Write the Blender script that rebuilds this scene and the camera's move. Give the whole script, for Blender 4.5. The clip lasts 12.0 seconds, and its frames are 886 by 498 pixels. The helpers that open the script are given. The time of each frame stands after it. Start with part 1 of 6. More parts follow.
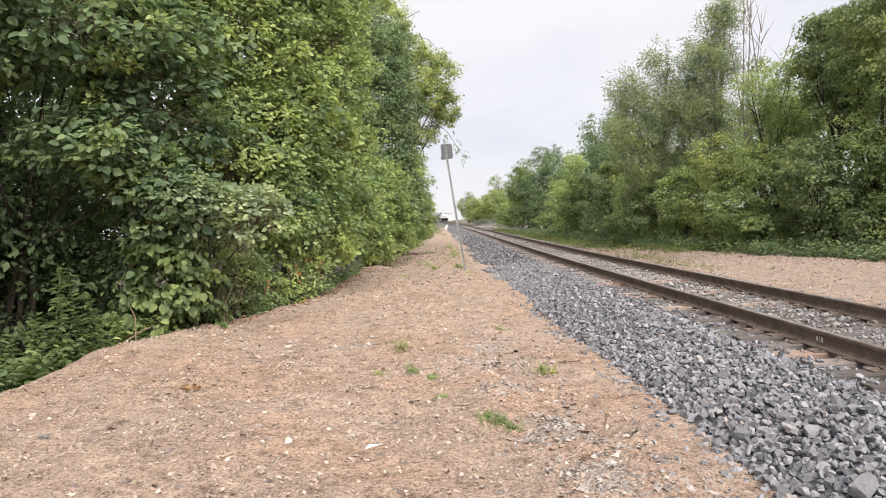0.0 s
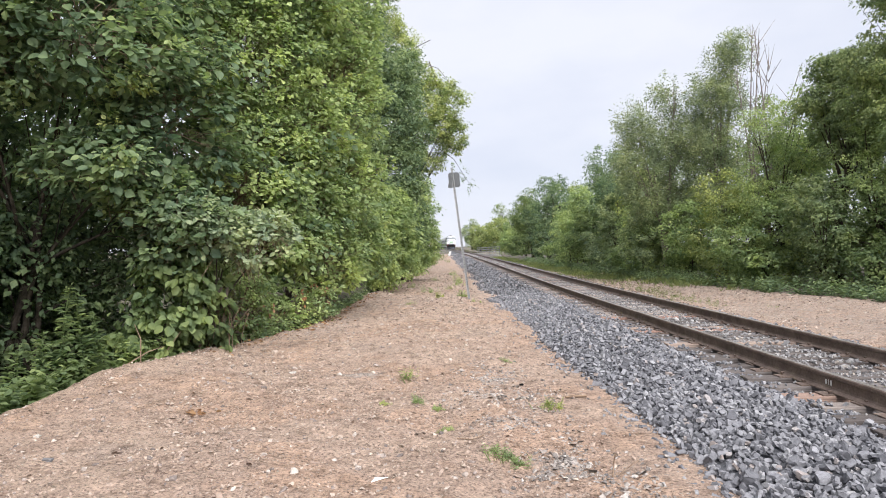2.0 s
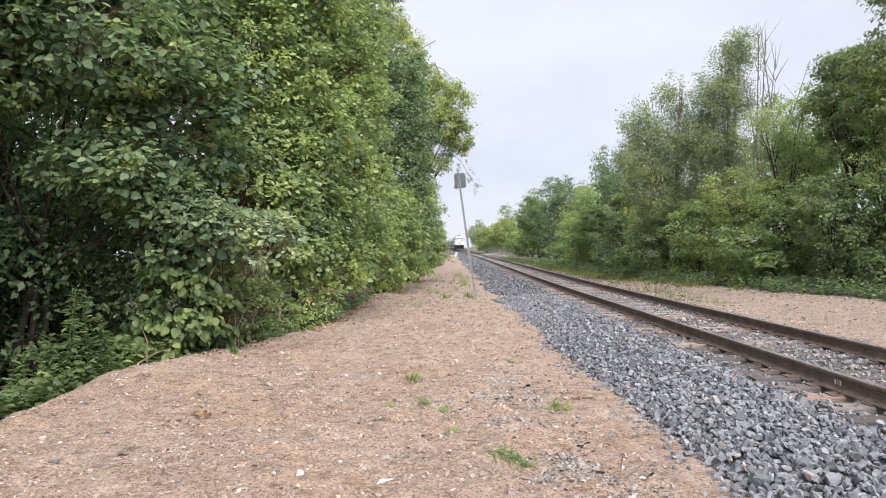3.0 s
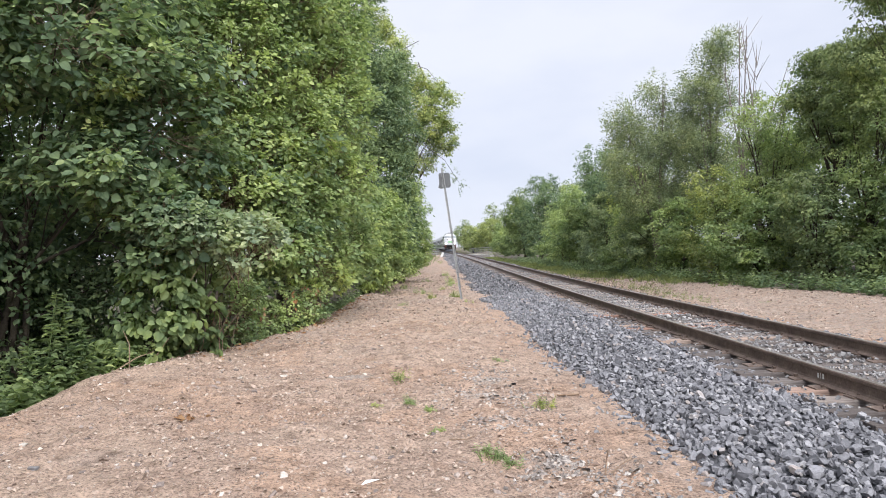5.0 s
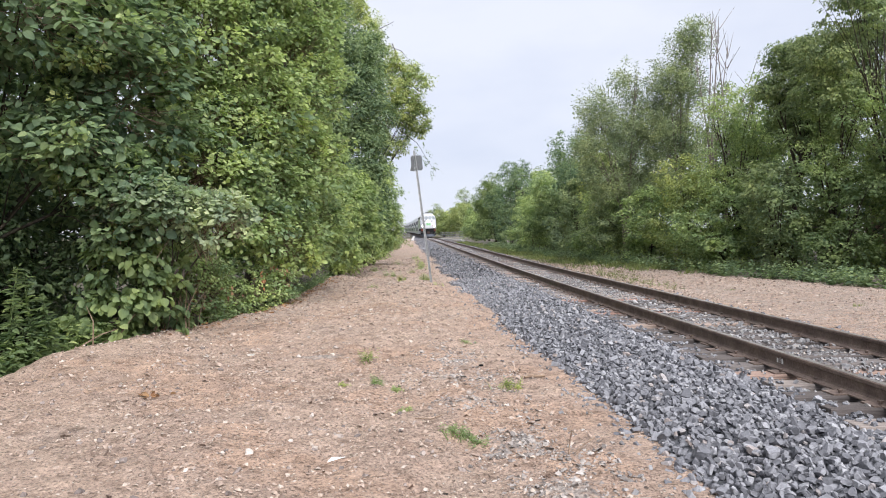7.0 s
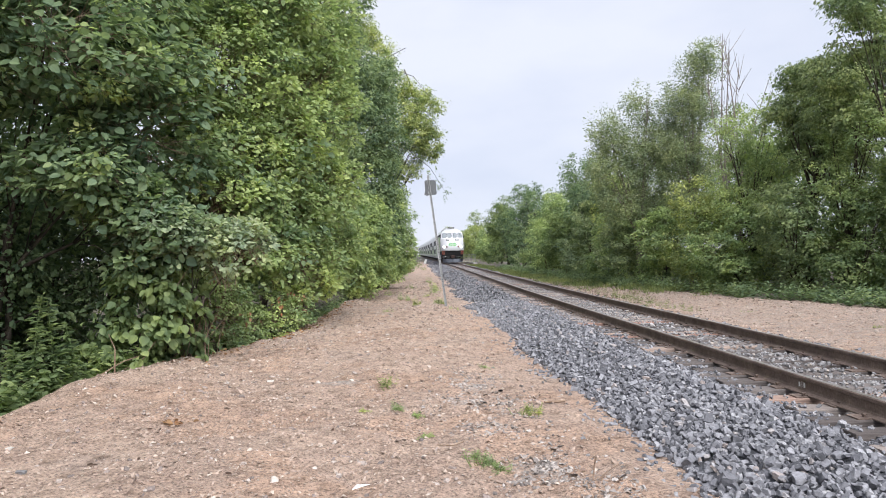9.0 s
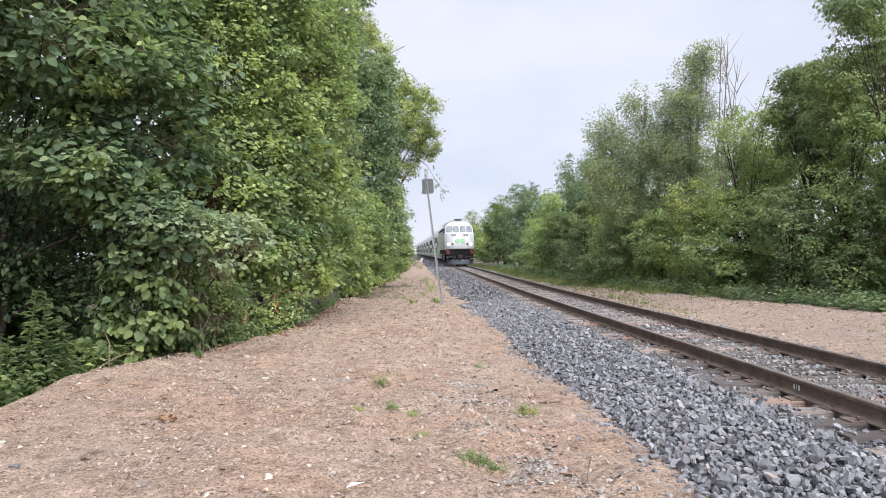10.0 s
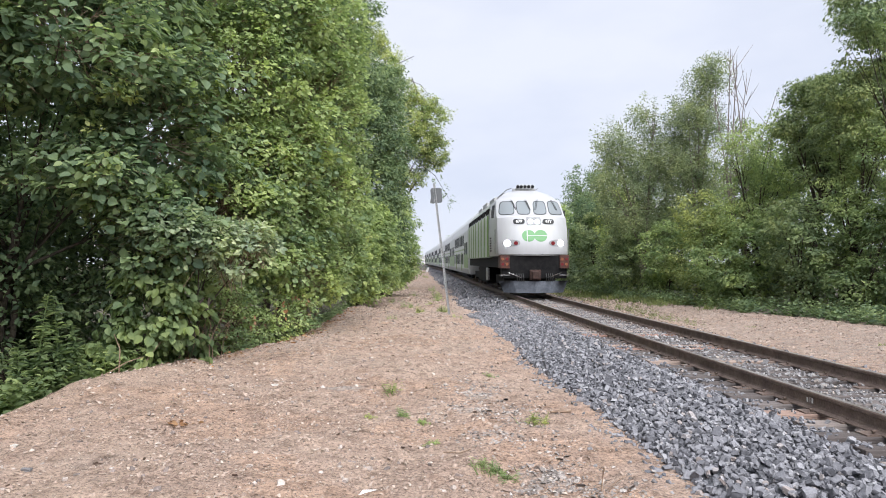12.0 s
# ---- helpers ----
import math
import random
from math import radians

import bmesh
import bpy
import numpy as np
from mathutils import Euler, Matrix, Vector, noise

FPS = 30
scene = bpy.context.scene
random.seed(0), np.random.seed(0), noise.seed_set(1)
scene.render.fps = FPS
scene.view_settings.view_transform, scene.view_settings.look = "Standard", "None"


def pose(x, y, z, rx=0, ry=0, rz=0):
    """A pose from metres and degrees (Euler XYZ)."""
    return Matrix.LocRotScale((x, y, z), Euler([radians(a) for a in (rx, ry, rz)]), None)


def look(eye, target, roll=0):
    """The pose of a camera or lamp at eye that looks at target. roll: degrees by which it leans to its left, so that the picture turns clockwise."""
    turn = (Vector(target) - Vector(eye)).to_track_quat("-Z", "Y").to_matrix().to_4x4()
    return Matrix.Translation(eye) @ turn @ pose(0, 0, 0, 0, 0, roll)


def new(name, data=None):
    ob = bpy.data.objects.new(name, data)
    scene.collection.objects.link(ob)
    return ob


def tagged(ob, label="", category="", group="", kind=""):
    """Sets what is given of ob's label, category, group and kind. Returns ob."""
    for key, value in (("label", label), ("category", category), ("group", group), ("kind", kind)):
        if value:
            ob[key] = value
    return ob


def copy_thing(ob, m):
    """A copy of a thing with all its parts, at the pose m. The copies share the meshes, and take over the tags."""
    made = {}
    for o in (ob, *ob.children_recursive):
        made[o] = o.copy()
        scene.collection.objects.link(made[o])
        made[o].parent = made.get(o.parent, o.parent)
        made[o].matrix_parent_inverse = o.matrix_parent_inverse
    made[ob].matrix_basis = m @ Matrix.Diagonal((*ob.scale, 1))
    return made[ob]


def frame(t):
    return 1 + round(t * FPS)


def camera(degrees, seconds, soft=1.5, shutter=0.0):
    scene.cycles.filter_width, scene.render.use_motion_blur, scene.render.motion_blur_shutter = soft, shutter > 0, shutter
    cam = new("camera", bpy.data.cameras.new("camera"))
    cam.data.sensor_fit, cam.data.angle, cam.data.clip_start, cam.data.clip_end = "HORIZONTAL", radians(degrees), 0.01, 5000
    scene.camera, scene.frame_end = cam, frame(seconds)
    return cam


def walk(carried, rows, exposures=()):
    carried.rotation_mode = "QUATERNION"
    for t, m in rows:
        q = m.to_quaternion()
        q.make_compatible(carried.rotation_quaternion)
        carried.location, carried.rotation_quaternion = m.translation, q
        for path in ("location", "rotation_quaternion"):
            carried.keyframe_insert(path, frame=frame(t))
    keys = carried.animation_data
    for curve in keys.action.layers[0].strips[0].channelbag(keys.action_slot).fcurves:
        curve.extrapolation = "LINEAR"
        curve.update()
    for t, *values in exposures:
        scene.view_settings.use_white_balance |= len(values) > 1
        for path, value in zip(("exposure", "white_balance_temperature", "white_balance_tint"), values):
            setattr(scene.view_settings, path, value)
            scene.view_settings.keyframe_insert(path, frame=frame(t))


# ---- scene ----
cam = camera(62.1, 12.0, soft=0.95)
PATH = [
    (0, (0.195, 0.027, 1.72), (0.194, 2.025, 1.652), -2.6),
    (0.5, (0.139, 0.007, 1.745), (0.135, 2.007, 1.692), -2.6),
    (1, (0.079, -0.036, 1.772), (0.077, 1.964, 1.74), -2.2),
    (1.5, (0.114, -0.011, 1.777), (0.115, 1.988, 1.764), -1.6),
    (2, (0.119, 0.009, 1.782), (0.113, 2.009, 1.785), -1.0),
    (2.5, (0.12, 0.003, 1.779), (0.098, 2.003, 1.789), -0.9),
    (3, (0.125, 0.037, 1.777), (0.102, 2.036, 1.783), -1.2),
    (5, (0.155, 0.067, 1.761), (0.169, 2.066, 1.767), -1.9),
    (5.5, (0.154, 0.061, 1.758), (0.194, 2.061, 1.747), -1.4),
    (6, (0.169, 0.057, 1.757), (0.235, 2.056, 1.728), -1.0),
    (6.5, (0.17, 0.058, 1.754), (0.257, 2.056, 1.714), -0.8),
    (7, (0.164, 0.059, 1.727), (0.256, 2.056, 1.688), -0.8),
    (9, (0.08, -0.008, 1.769), (0.141, 1.991, 1.792), -1.3),
    (9.5, (0.073, -0.005, 1.77), (0.138, 1.994, 1.791), -1.0),
    (10, (0.072, -0.001, 1.766), (0.143, 1.997, 1.786), -0.6),
    (10.5, (0.096, 0.068, 1.72), (0.171, 2.067, 1.748), -0.4),
    (11, (0.057, 0.047, 1.727), (0.127, 2.045, 1.759), -0.4),
    (11.5, (0.029, 0.023, 1.731), (0.089, 2.021, 1.769), -0.4),
    (12, (-0.002, -0.001, 1.748), (0.054, 1.998, 1.795), -0.0),
]
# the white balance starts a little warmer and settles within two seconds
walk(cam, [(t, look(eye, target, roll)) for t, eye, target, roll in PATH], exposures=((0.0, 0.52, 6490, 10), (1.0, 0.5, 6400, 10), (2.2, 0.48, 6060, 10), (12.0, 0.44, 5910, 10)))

# ---- world, sun, exposure ----
SUN_EL, SUN_AZ = 46.0, 158.0
world = bpy.data.worlds.new("hazy_sky")
scene.world = world
world.use_nodes = True
wn, wl = world.node_tree.nodes, world.node_tree.links
wn.clear()
w_out = wn.new("ShaderNodeOutputWorld")
w_bg = wn.new("ShaderNodeBackground")
w_sky = wn.new("ShaderNodeTexSky")
w_sky.sky_type = "NISHITA"
w_sky.sun_disc = False
w_sky.sun_elevation = radians(SUN_EL)
w_sky.sun_rotation = radians(SUN_AZ)
w_dim = wn.new("ShaderNodeMix")
w_dim.data_type = "RGBA"
w_dim.blend_type = "MULTIPLY"
w_dim.inputs[0].default_value = 1.0
w_dim.inputs[7].default_value = (0.09, 0.09, 0.09, 1)
w_tc = wn.new("ShaderNodeTexCoord")
w_map = wn.new("ShaderNodeMapping")
w_map.inputs["Scale"].default_value = (1.0, 1.0, 2.6)
w_noise = wn.new("ShaderNodeTexNoise")
w_noise.inputs["Scale"].default_value = 2.4
w_noise.inputs["Detail"].default_value = 5.0
w_ramp = wn.new("ShaderNodeValToRGB")
w_ramp.color_ramp.elements[0].position = 0.34
w_ramp.color_ramp.elements[0].color = (0.575, 0.583, 0.642, 1)
w_ramp.color_ramp.elements[1].position = 0.62
w_ramp.color_ramp.elements[1].color = (0.70, 0.685, 0.705, 1)
w_mix = wn.new("ShaderNodeMix")
w_mix.data_type = "RGBA"
w_mix.inputs[0].default_value = 0.93
wl.new(w_sky.outputs[0], w_dim.inputs[6])
wl.new(w_tc.outputs["Generated"], w_map.inputs[0])
wl.new(w_map.outputs[0], w_noise.inputs["Vector"])
wl.new(w_noise.outputs[0], w_ramp.inputs[0])
wl.new(w_dim.outputs[2], w_mix.inputs[6])
wl.new(w_ramp.outputs[0], w_mix.inputs[7])
wl.new(w_mix.outputs[2], w_bg.inputs[0])
w_bg.inputs[1].default_value = 1.0
wl.new(w_bg.outputs[0], w_out.inputs[0])

sun_data = bpy.data.lights.new("sun", "SUN")
sun_data.energy = 5.0
sun_data.angle = radians(65)
sun_data.color = (1.0, 0.95, 0.88)
sun = new("sun", sun_data)
sun.matrix_world = look((math.sin(radians(SUN_AZ)) * 50, math.cos(radians(SUN_AZ)) * 50, 50 * math.tan(radians(SUN_EL))), (0, 0, 0))


# ---- materials ----
def material(name, colour, rough=0.7, metal=0.0, spec=0.5):
    m = bpy.data.materials.new(name)
    m.use_nodes = True
    b = m.node_tree.nodes["Principled BSDF"]
    b.inputs["Base Color"].default_value = (*colour, 1)
    b.inputs["Roughness"].default_value = rough
    b.inputs["Metallic"].default_value = metal
    b.inputs["Specular IOR Level"].default_value = spec
    return m


def node(m, kind, **ins):
    n = m.node_tree.nodes.new(kind)
    for k, v in ins.items():
        n.inputs[k].default_value = v
    return n


def link(m, a, b):
    m.node_tree.links.new(a, b)


def ramp(m, source, stops):
    r = m.node_tree.nodes.new("ShaderNodeValToRGB")
    e = r.color_ramp.elements
    while len(e) < len(stops):
        e.new(0.5)
    for el, (p, c) in zip(e, stops):
        el.position = p
        el.color = (*c, 1)
    link(m, source, r.inputs[0])
    return r.outputs[0]


def mixed(m, fac, a, b, mode="MIX"):
    n = m.node_tree.nodes.new("ShaderNodeMix")
    n.data_type = "RGBA"
    n.blend_type = mode
    for sock, v in ((n.inputs[0], fac), (n.inputs[6], a), (n.inputs[7], b)):
        if isinstance(v, bpy.types.NodeSocket):
            link(m, v, sock)
        elif isinstance(v, tuple):
            sock.default_value = (*v, 1)
        else:
            sock.default_value = v
    return n.outputs[2]


def noise_tex(m, scale, detail=4.0, rough=0.55, vec=None):
    n = node(m, "ShaderNodeTexNoise", Scale=scale, Detail=detail, Roughness=rough)
    if vec is None:
        tc = m.node_tree.nodes.new("ShaderNodeTexCoord")
        vec = tc.outputs["Object"]
    link(m, vec, n.inputs["Vector"])
    return n.outputs[0]


def bumped(m, height, strength, distance):
    b = node(m, "ShaderNodeBump", Strength=strength, Distance=distance)
    link(m, height, b.inputs["Height"])
    link(m, b.outputs[0], m.node_tree.nodes["Principled BSDF"].inputs["Normal"])


def base(m):
    return m.node_tree.nodes["Principled BSDF"].inputs["Base Color"]


def grained(name, dark, light, scale, rough=0.8, metal=0.0, bump=0.3, dist=0.005, fine=8.0, spec=0.4):
    """Two scales of variation between two colours, with relief."""
    m = material(name, light, rough, metal, spec)
    big = noise_tex(m, scale, 3.0)
    small = noise_tex(m, scale * fine, 5.0, 0.65)
    c = ramp(m, big, [(0.3, dark), (0.7, light)])
    s = ramp(m, small, [(0.25, (0.55, 0.55, 0.55)), (0.75, (1.2, 1.2, 1.2))])
    link(m, mixed(m, 1.0, c, s, "MULTIPLY"), base(m))
    bumped(m, small, bump, dist)
    return m


def leaf_material(name, dark, mid, light, through_light=0.5, rough=0.58):
    m = material(name, mid, rough, 0.0, 0.28)
    dark, light = (tuple(0.75 * a + 0.25 * b for a, b in zip(c, mid)) for c in (dark, light))
    nt = m.node_tree
    geo = nt.nodes.new("ShaderNodeNewGeometry")
    per_leaf = ramp(m, geo.outputs["Random Per Island"], [(0.0, dark), (0.5, mid), (0.96, light), (1.0, tuple(v * 1.12 for v in light))])
    clump = noise_tex(m, 0.55, 3.0)
    tint = ramp(m, clump, [(0.32, (0.75, 0.79, 0.86)), (0.68, (1.31, 1.21, 1.12))])
    tuft = ramp(m, noise_tex(m, 2.3, 2.0), [(0.34, (0.72, 0.76, 0.8)), (0.66, (1.24, 1.18, 1.0))])
    col = mixed(m, 1.0, mixed(m, 1.0, per_leaf, tint, "MULTIPLY"), tuft, "MULTIPLY")
    link(m, col, base(m))
    tr = nt.nodes.new("ShaderNodeBsdfTranslucent")
    link(m, mixed(m, 1.0, col, (1.18, 1.22, 0.9), "MULTIPLY"), tr.inputs[0])
    mx = nt.nodes.new("ShaderNodeMixShader")
    mx.inputs[0].default_value = through_light
    out = nt.nodes["Material Output"]
    link(m, nt.nodes["Principled BSDF"].outputs[0], mx.inputs[1])
    link(m, tr.outputs[0], mx.inputs[2])
    link(m, mx.outputs[0], out.inputs[0])
    return m


def ground_material():
    m = material("dry_dirt", (0.4, 0.3, 0.22), 0.95, 0.0, 0.2)
    nt = m.node_tree
    tc = nt.nodes.new("ShaderNodeTexCoord")
    vec = tc.outputs["Object"]
    big = noise_tex(m, 0.55, 4.0, 0.6, vec)
    mid = noise_tex(m, 5.0, 5.0, 0.65, vec)
    fine = noise_tex(m, 34.0, 5.0, 0.75, vec)
    c = ramp(m, big, [(0.3, (0.285, 0.205, 0.163)), (0.42, (0.412, 0.289, 0.216)), (0.5, (0.365, 0.269, 0.214)), (0.58, (0.415, 0.310, 0.244)), (0.7, (0.325, 0.250, 0.206))])
    # the low ends of both ramps paint small shadows of clods and dents
    s = ramp(m, mid, [(0.3, (0.50, 0.47, 0.45)), (0.45, (0.88, 0.87, 0.86)), (0.55, (1.0, 1.0, 1.0)), (0.72, (1.2, 1.18, 1.15))])
    f = ramp(m, fine, [(0.36, (0.36, 0.34, 0.33)), (0.48, (0.96, 0.96, 0.96)), (0.64, (1.38, 1.36, 1.33))])
    dirt = mixed(m, 1.0, mixed(m, 1.0, c, s, "MULTIPLY"), f, "MULTIPLY")
    # embedded pebbles, pale and grey
    vor = node(m, "ShaderNodeTexVoronoi", Scale=30.0)
    link(m, vec, vor.inputs["Vector"])
    peb = ramp(m, vor.outputs["Distance"], [(0.2, (1, 1, 1)), (0.29, (0, 0, 0))])
    sep = nt.nodes.new("ShaderNodeSeparateColor")
    link(m, vor.outputs["Color"], sep.inputs[0])
    pick = ramp(m, sep.outputs[0], [(0.42, (0, 0, 0)), (0.47, (1, 1, 1))])
    peb_fac = mixed(m, 1.0, peb, pick, "MULTIPLY")
    peb_col = ramp(m, sep.outputs[1], [(0.0, (0.18, 0.142, 0.12)), (0.25, (0.30, 0.24, 0.20)), (0.6, (0.44, 0.355, 0.29)), (1.0, (0.53, 0.46, 0.39))])
    dirt = mixed(m, peb_fac, dirt, peb_col)
    # grass and litter take over away from the path
    at = nt.nodes.new("ShaderNodeAttribute")
    at.attribute_name = "green"
    wob = nt.nodes.new("ShaderNodeMath")
    wob.operation = "MULTIPLY_ADD"
    wob.inputs[1].default_value = 0.8
    link(m, mid, wob.inputs[0])
    link(m, at.outputs["Fac"], wob.inputs[2])
    fac = ramp(m, wob.outputs[0], [(0.72, (0, 0, 0)), (0.95, (1, 1, 1))])
    soil = ramp(m, mid, [(0.3, (0.045, 0.038, 0.022)), (0.55, (0.085, 0.075, 0.042)), (0.7, (0.10, 0.11, 0.045))])
    col = mixed(m, fac, dirt, soil)
    # grey attribute: crushed stone in the path and far verge, and painted far-path shade
    at2 = nt.nodes.new("ShaderNodeAttribute")
    at2.attribute_name = "grey"
    wob2 = nt.nodes.new("ShaderNodeMath")
    wob2.operation = "MULTIPLY_ADD"
    wob2.inputs[1].default_value = 0.9
    link(m, noise_tex(m, 14.0, 4.0, 0.7, vec), wob2.inputs[0])
    link(m, at2.outputs["Fac"], wob2.inputs[2])
    gfac = ramp(m, wob2.outputs[0], [(0.78, (0, 0, 0)), (1.05, (0.85, 0.85, 0.85))])
    gcol = ramp(m, sep.outputs[2], [(0.0, (0.19, 0.172, 0.16)), (1.0, (0.42, 0.37, 0.33))])
    col = mixed(m, gfac, col, gcol)
    link(m, col, base(m))
    h1 = nt.nodes.new("ShaderNodeMath")
    h1.operation = "MULTIPLY_ADD"
    h1.inputs[1].default_value = 0.5
    link(m, fine, h1.inputs[0])
    link(m, mid, h1.inputs[2])
    h2 = nt.nodes.new("ShaderNodeMath")
    h2.operation = "MULTIPLY_ADD"
    h2.inputs[1].default_value = 0.8
    link(m, peb_fac, h2.inputs[0])
    link(m, h1.outputs[0], h2.inputs[2])
    bumped(m, h2.outputs[0], 1.0, 0.06)
    return m


def stone_material(name, stops, tone):
    m = material(name, tone, 0.85, 0.0, 0.3)
    geo = m.node_tree.nodes.new("ShaderNodeNewGeometry")
    c = ramp(m, geo.outputs["Random Per Island"], stops)
    f = noise_tex(m, 45.0, 4.0, 0.7)
    s = ramp(m, f, [(0.3, (0.7, 0.7, 0.7)), (0.7, (1.2, 1.2, 1.2))])
    link(m, mixed(m, 1.0, c, s, "MULTIPLY"), base(m))
    bumped(m, f, 0.4, 0.008)
    return m


def tie_material():
    m = material("weathered_tie", (0.25, 0.2, 0.17), 0.95, 0.0, 0.2)
    nt = m.node_tree
    tc = nt.nodes.new("ShaderNodeTexCoord")
    mp = nt.nodes.new("ShaderNodeMapping")
    mp.inputs["Scale"].default_value = (1.0, 14.0, 14.0)
    link(m, tc.outputs["Object"], mp.inputs[0])
    g = noise_tex(m, 3.0, 6.0, 0.7, mp.outputs[0])
    info = nt.nodes.new("ShaderNodeObjectInfo")
    tone = ramp(m, info.outputs["Random"], [(0.0, (0.10, 0.085, 0.08)), (0.5, (0.20, 0.175, 0.165)), (0.72, (0.33, 0.28, 0.25)), (0.85, (0.36, 0.27, 0.22)), (1.0, (0.33, 0.19, 0.15))])
    s = ramp(m, g, [(0.3, (0.45, 0.43, 0.42)), (0.6, (1.0, 1.0, 1.0)), (0.8, (1.2, 1.17, 1.12))])
    link(m, mixed(m, 1.0, tone, s, "MULTIPLY"), base(m))
    bumped(m, g, 0.8, 0.01)
    return m


def painted(name, colour, rough=0.4, dirt=0.25):
    """Vehicle paint with a road film and faint streaks."""
    m = material(name, colour, rough, 0.0, 0.5)
    nt = m.node_tree
    tc = nt.nodes.new("ShaderNodeTexCoord")
    mp = nt.nodes.new("ShaderNodeMapping")
    mp.inputs["Scale"].default_value = (1.0, 1.0, 0.15)
    link(m, tc.outputs["Object"], mp.inputs[0])
    g = noise_tex(m, 5.0, 5.0, 0.65, mp.outputs[0])
    f = ramp(m, g, [(0.4, (0, 0, 0)), (0.85, (dirt, dirt, dirt))])
    link(m, mixed(m, f, colour, (0.22, 0.19, 0.16)), base(m))
    return m


def glowing(name, colour, strength):
    m = material(name, colour, 0.3)
    b = m.node_tree.nodes["Principled BSDF"]
    b.inputs["Emission Color"].default_value = (*colour, 1)
    b.inputs["Emission Strength"].default_value = strength
    return m


M_GROUND = ground_material()
M_BALLAST = stone_material("crushed_granite", [(0.0, (0.105, 0.104, 0.115)), (0.4, (0.170, 0.168, 0.182)), (0.8, (0.240, 0.236, 0.252)), (0.95, (0.310, 0.305, 0.317)), (1.0, (0.292, 0.245, 0.224))], (0.258, 0.258, 0.275))
M_CRIB = stone_material("dusty_crib_stone", [(0.0, (0.129, 0.120, 0.120)), (0.5, (0.232, 0.224, 0.228)), (0.9, (0.327, 0.314, 0.310)), (1.0, (0.361, 0.310, 0.267))], (0.258, 0.249, 0.241))
M_PEBBLE = stone_material("path_pebbles", [(0.0, (0.16, 0.118, 0.098)), (0.2, (0.30, 0.226, 0.18)), (0.6, (0.41, 0.318, 0.256)), (0.9, (0.47, 0.385, 0.32)), (1.0, (0.52, 0.46, 0.40))], (0.425, 0.340, 0.255))
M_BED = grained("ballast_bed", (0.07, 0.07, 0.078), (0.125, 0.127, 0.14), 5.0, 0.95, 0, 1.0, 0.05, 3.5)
M_TIE = tie_material()
M_RUST = grained("rusty_steel", (0.14, 0.10, 0.083), (0.26, 0.195, 0.16), 6.0, 0.75, 0.25, 0.3, 0.003)
M_RAILTOP = grained("worn_railhead", (0.30, 0.25, 0.22), (0.45, 0.41, 0.38), 3.0, 0.42, 0.75, 0.1, 0.001)
M_CHALK = material("paint_mark", (0.75, 0.75, 0.72), 0.8)
M_BARK = grained("bark", (0.04, 0.031, 0.024), (0.115, 0.092, 0.072), 5.0, 0.95, 0, 0.9, 0.03, 6.0)
M_PALEBARK = grained("pale_bark", (0.16, 0.13, 0.11), (0.34, 0.29, 0.25), 5.0, 0.95, 0, 0.7, 0.02, 6.0)
M_TWIG = grained("dry_twig", (0.14, 0.09, 0.06), (0.32, 0.23, 0.16), 9.0, 0.9, 0, 0.4, 0.004)
M_LEAF_VINE = leaf_material("vine_leaf", (0.09, 0.14, 0.086), (0.165, 0.235, 0.138), (0.265, 0.35, 0.205))
M_LEAF_BUCK = leaf_material("buckthorn_leaf", (0.185, 0.255, 0.115), (0.32, 0.41, 0.19), (0.44, 0.53, 0.28))
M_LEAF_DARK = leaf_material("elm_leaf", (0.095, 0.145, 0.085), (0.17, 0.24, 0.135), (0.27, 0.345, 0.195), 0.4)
M_LEAF_YELL = leaf_material("locust_leaf", (0.225, 0.275, 0.11), (0.36, 0.42, 0.175), (0.49, 0.54, 0.26), 0.5)
M_LEAF_WILLOW = leaf_material("willow_leaf", (0.15, 0.195, 0.115), (0.245, 0.30, 0.18), (0.35, 0.405, 0.255), 0.45)
M_LEAF_MID = leaf_material("ash_leaf", (0.10, 0.15, 0.07), (0.185, 0.25, 0.115), (0.31, 0.385, 0.185))
M_LEAF_WALNUT = leaf_material("walnut_leaf", (0.14, 0.19, 0.105), (0.245, 0.315, 0.17), (0.37, 0.44, 0.245), 0.5)
# distance haze is put into this lighter leaf colour
M_LEAF_HAZE = leaf_material("hazed_far_leaf", (0.19, 0.24, 0.10), (0.31, 0.37, 0.165), (0.43, 0.48, 0.25))
M_LEAF_GREY = leaf_material("poplar_leaf", (0.15, 0.20, 0.11), (0.255, 0.32, 0.185), (0.38, 0.445, 0.28))
M_LEAF_PALE = leaf_material("viburnum_leaf", (0.20, 0.26, 0.165), (0.31, 0.385, 0.255), (0.44, 0.50, 0.36))
M_LEAF_DEAD = leaf_material("withered_leaf", (0.14, 0.07, 0.035), (0.26, 0.14, 0.075), (0.38, 0.24, 0.13), 0.25)
M_GRASS = leaf_material("grass_blade", (0.10, 0.135, 0.055), (0.17, 0.212, 0.09), (0.26, 0.29, 0.135))
M_GALV = grained("galvanised_steel", (0.27, 0.27, 0.27), (0.42, 0.42, 0.42), 14.0, 0.5, 0.7, 0.1, 0.001)
M_SIGNBACK = grained("sign_back_aluminium", (0.075, 0.078, 0.082), (0.12, 0.124, 0.13), 7.0, 0.6, 0.2, 0.05, 0.001)
M_WHITE = painted("white_coach_paint", (0.43, 0.43, 0.445), 0.35, 0.15)
M_COACH = painted("white_coach_side", (0.50, 0.51, 0.51), 0.45, 0.35)
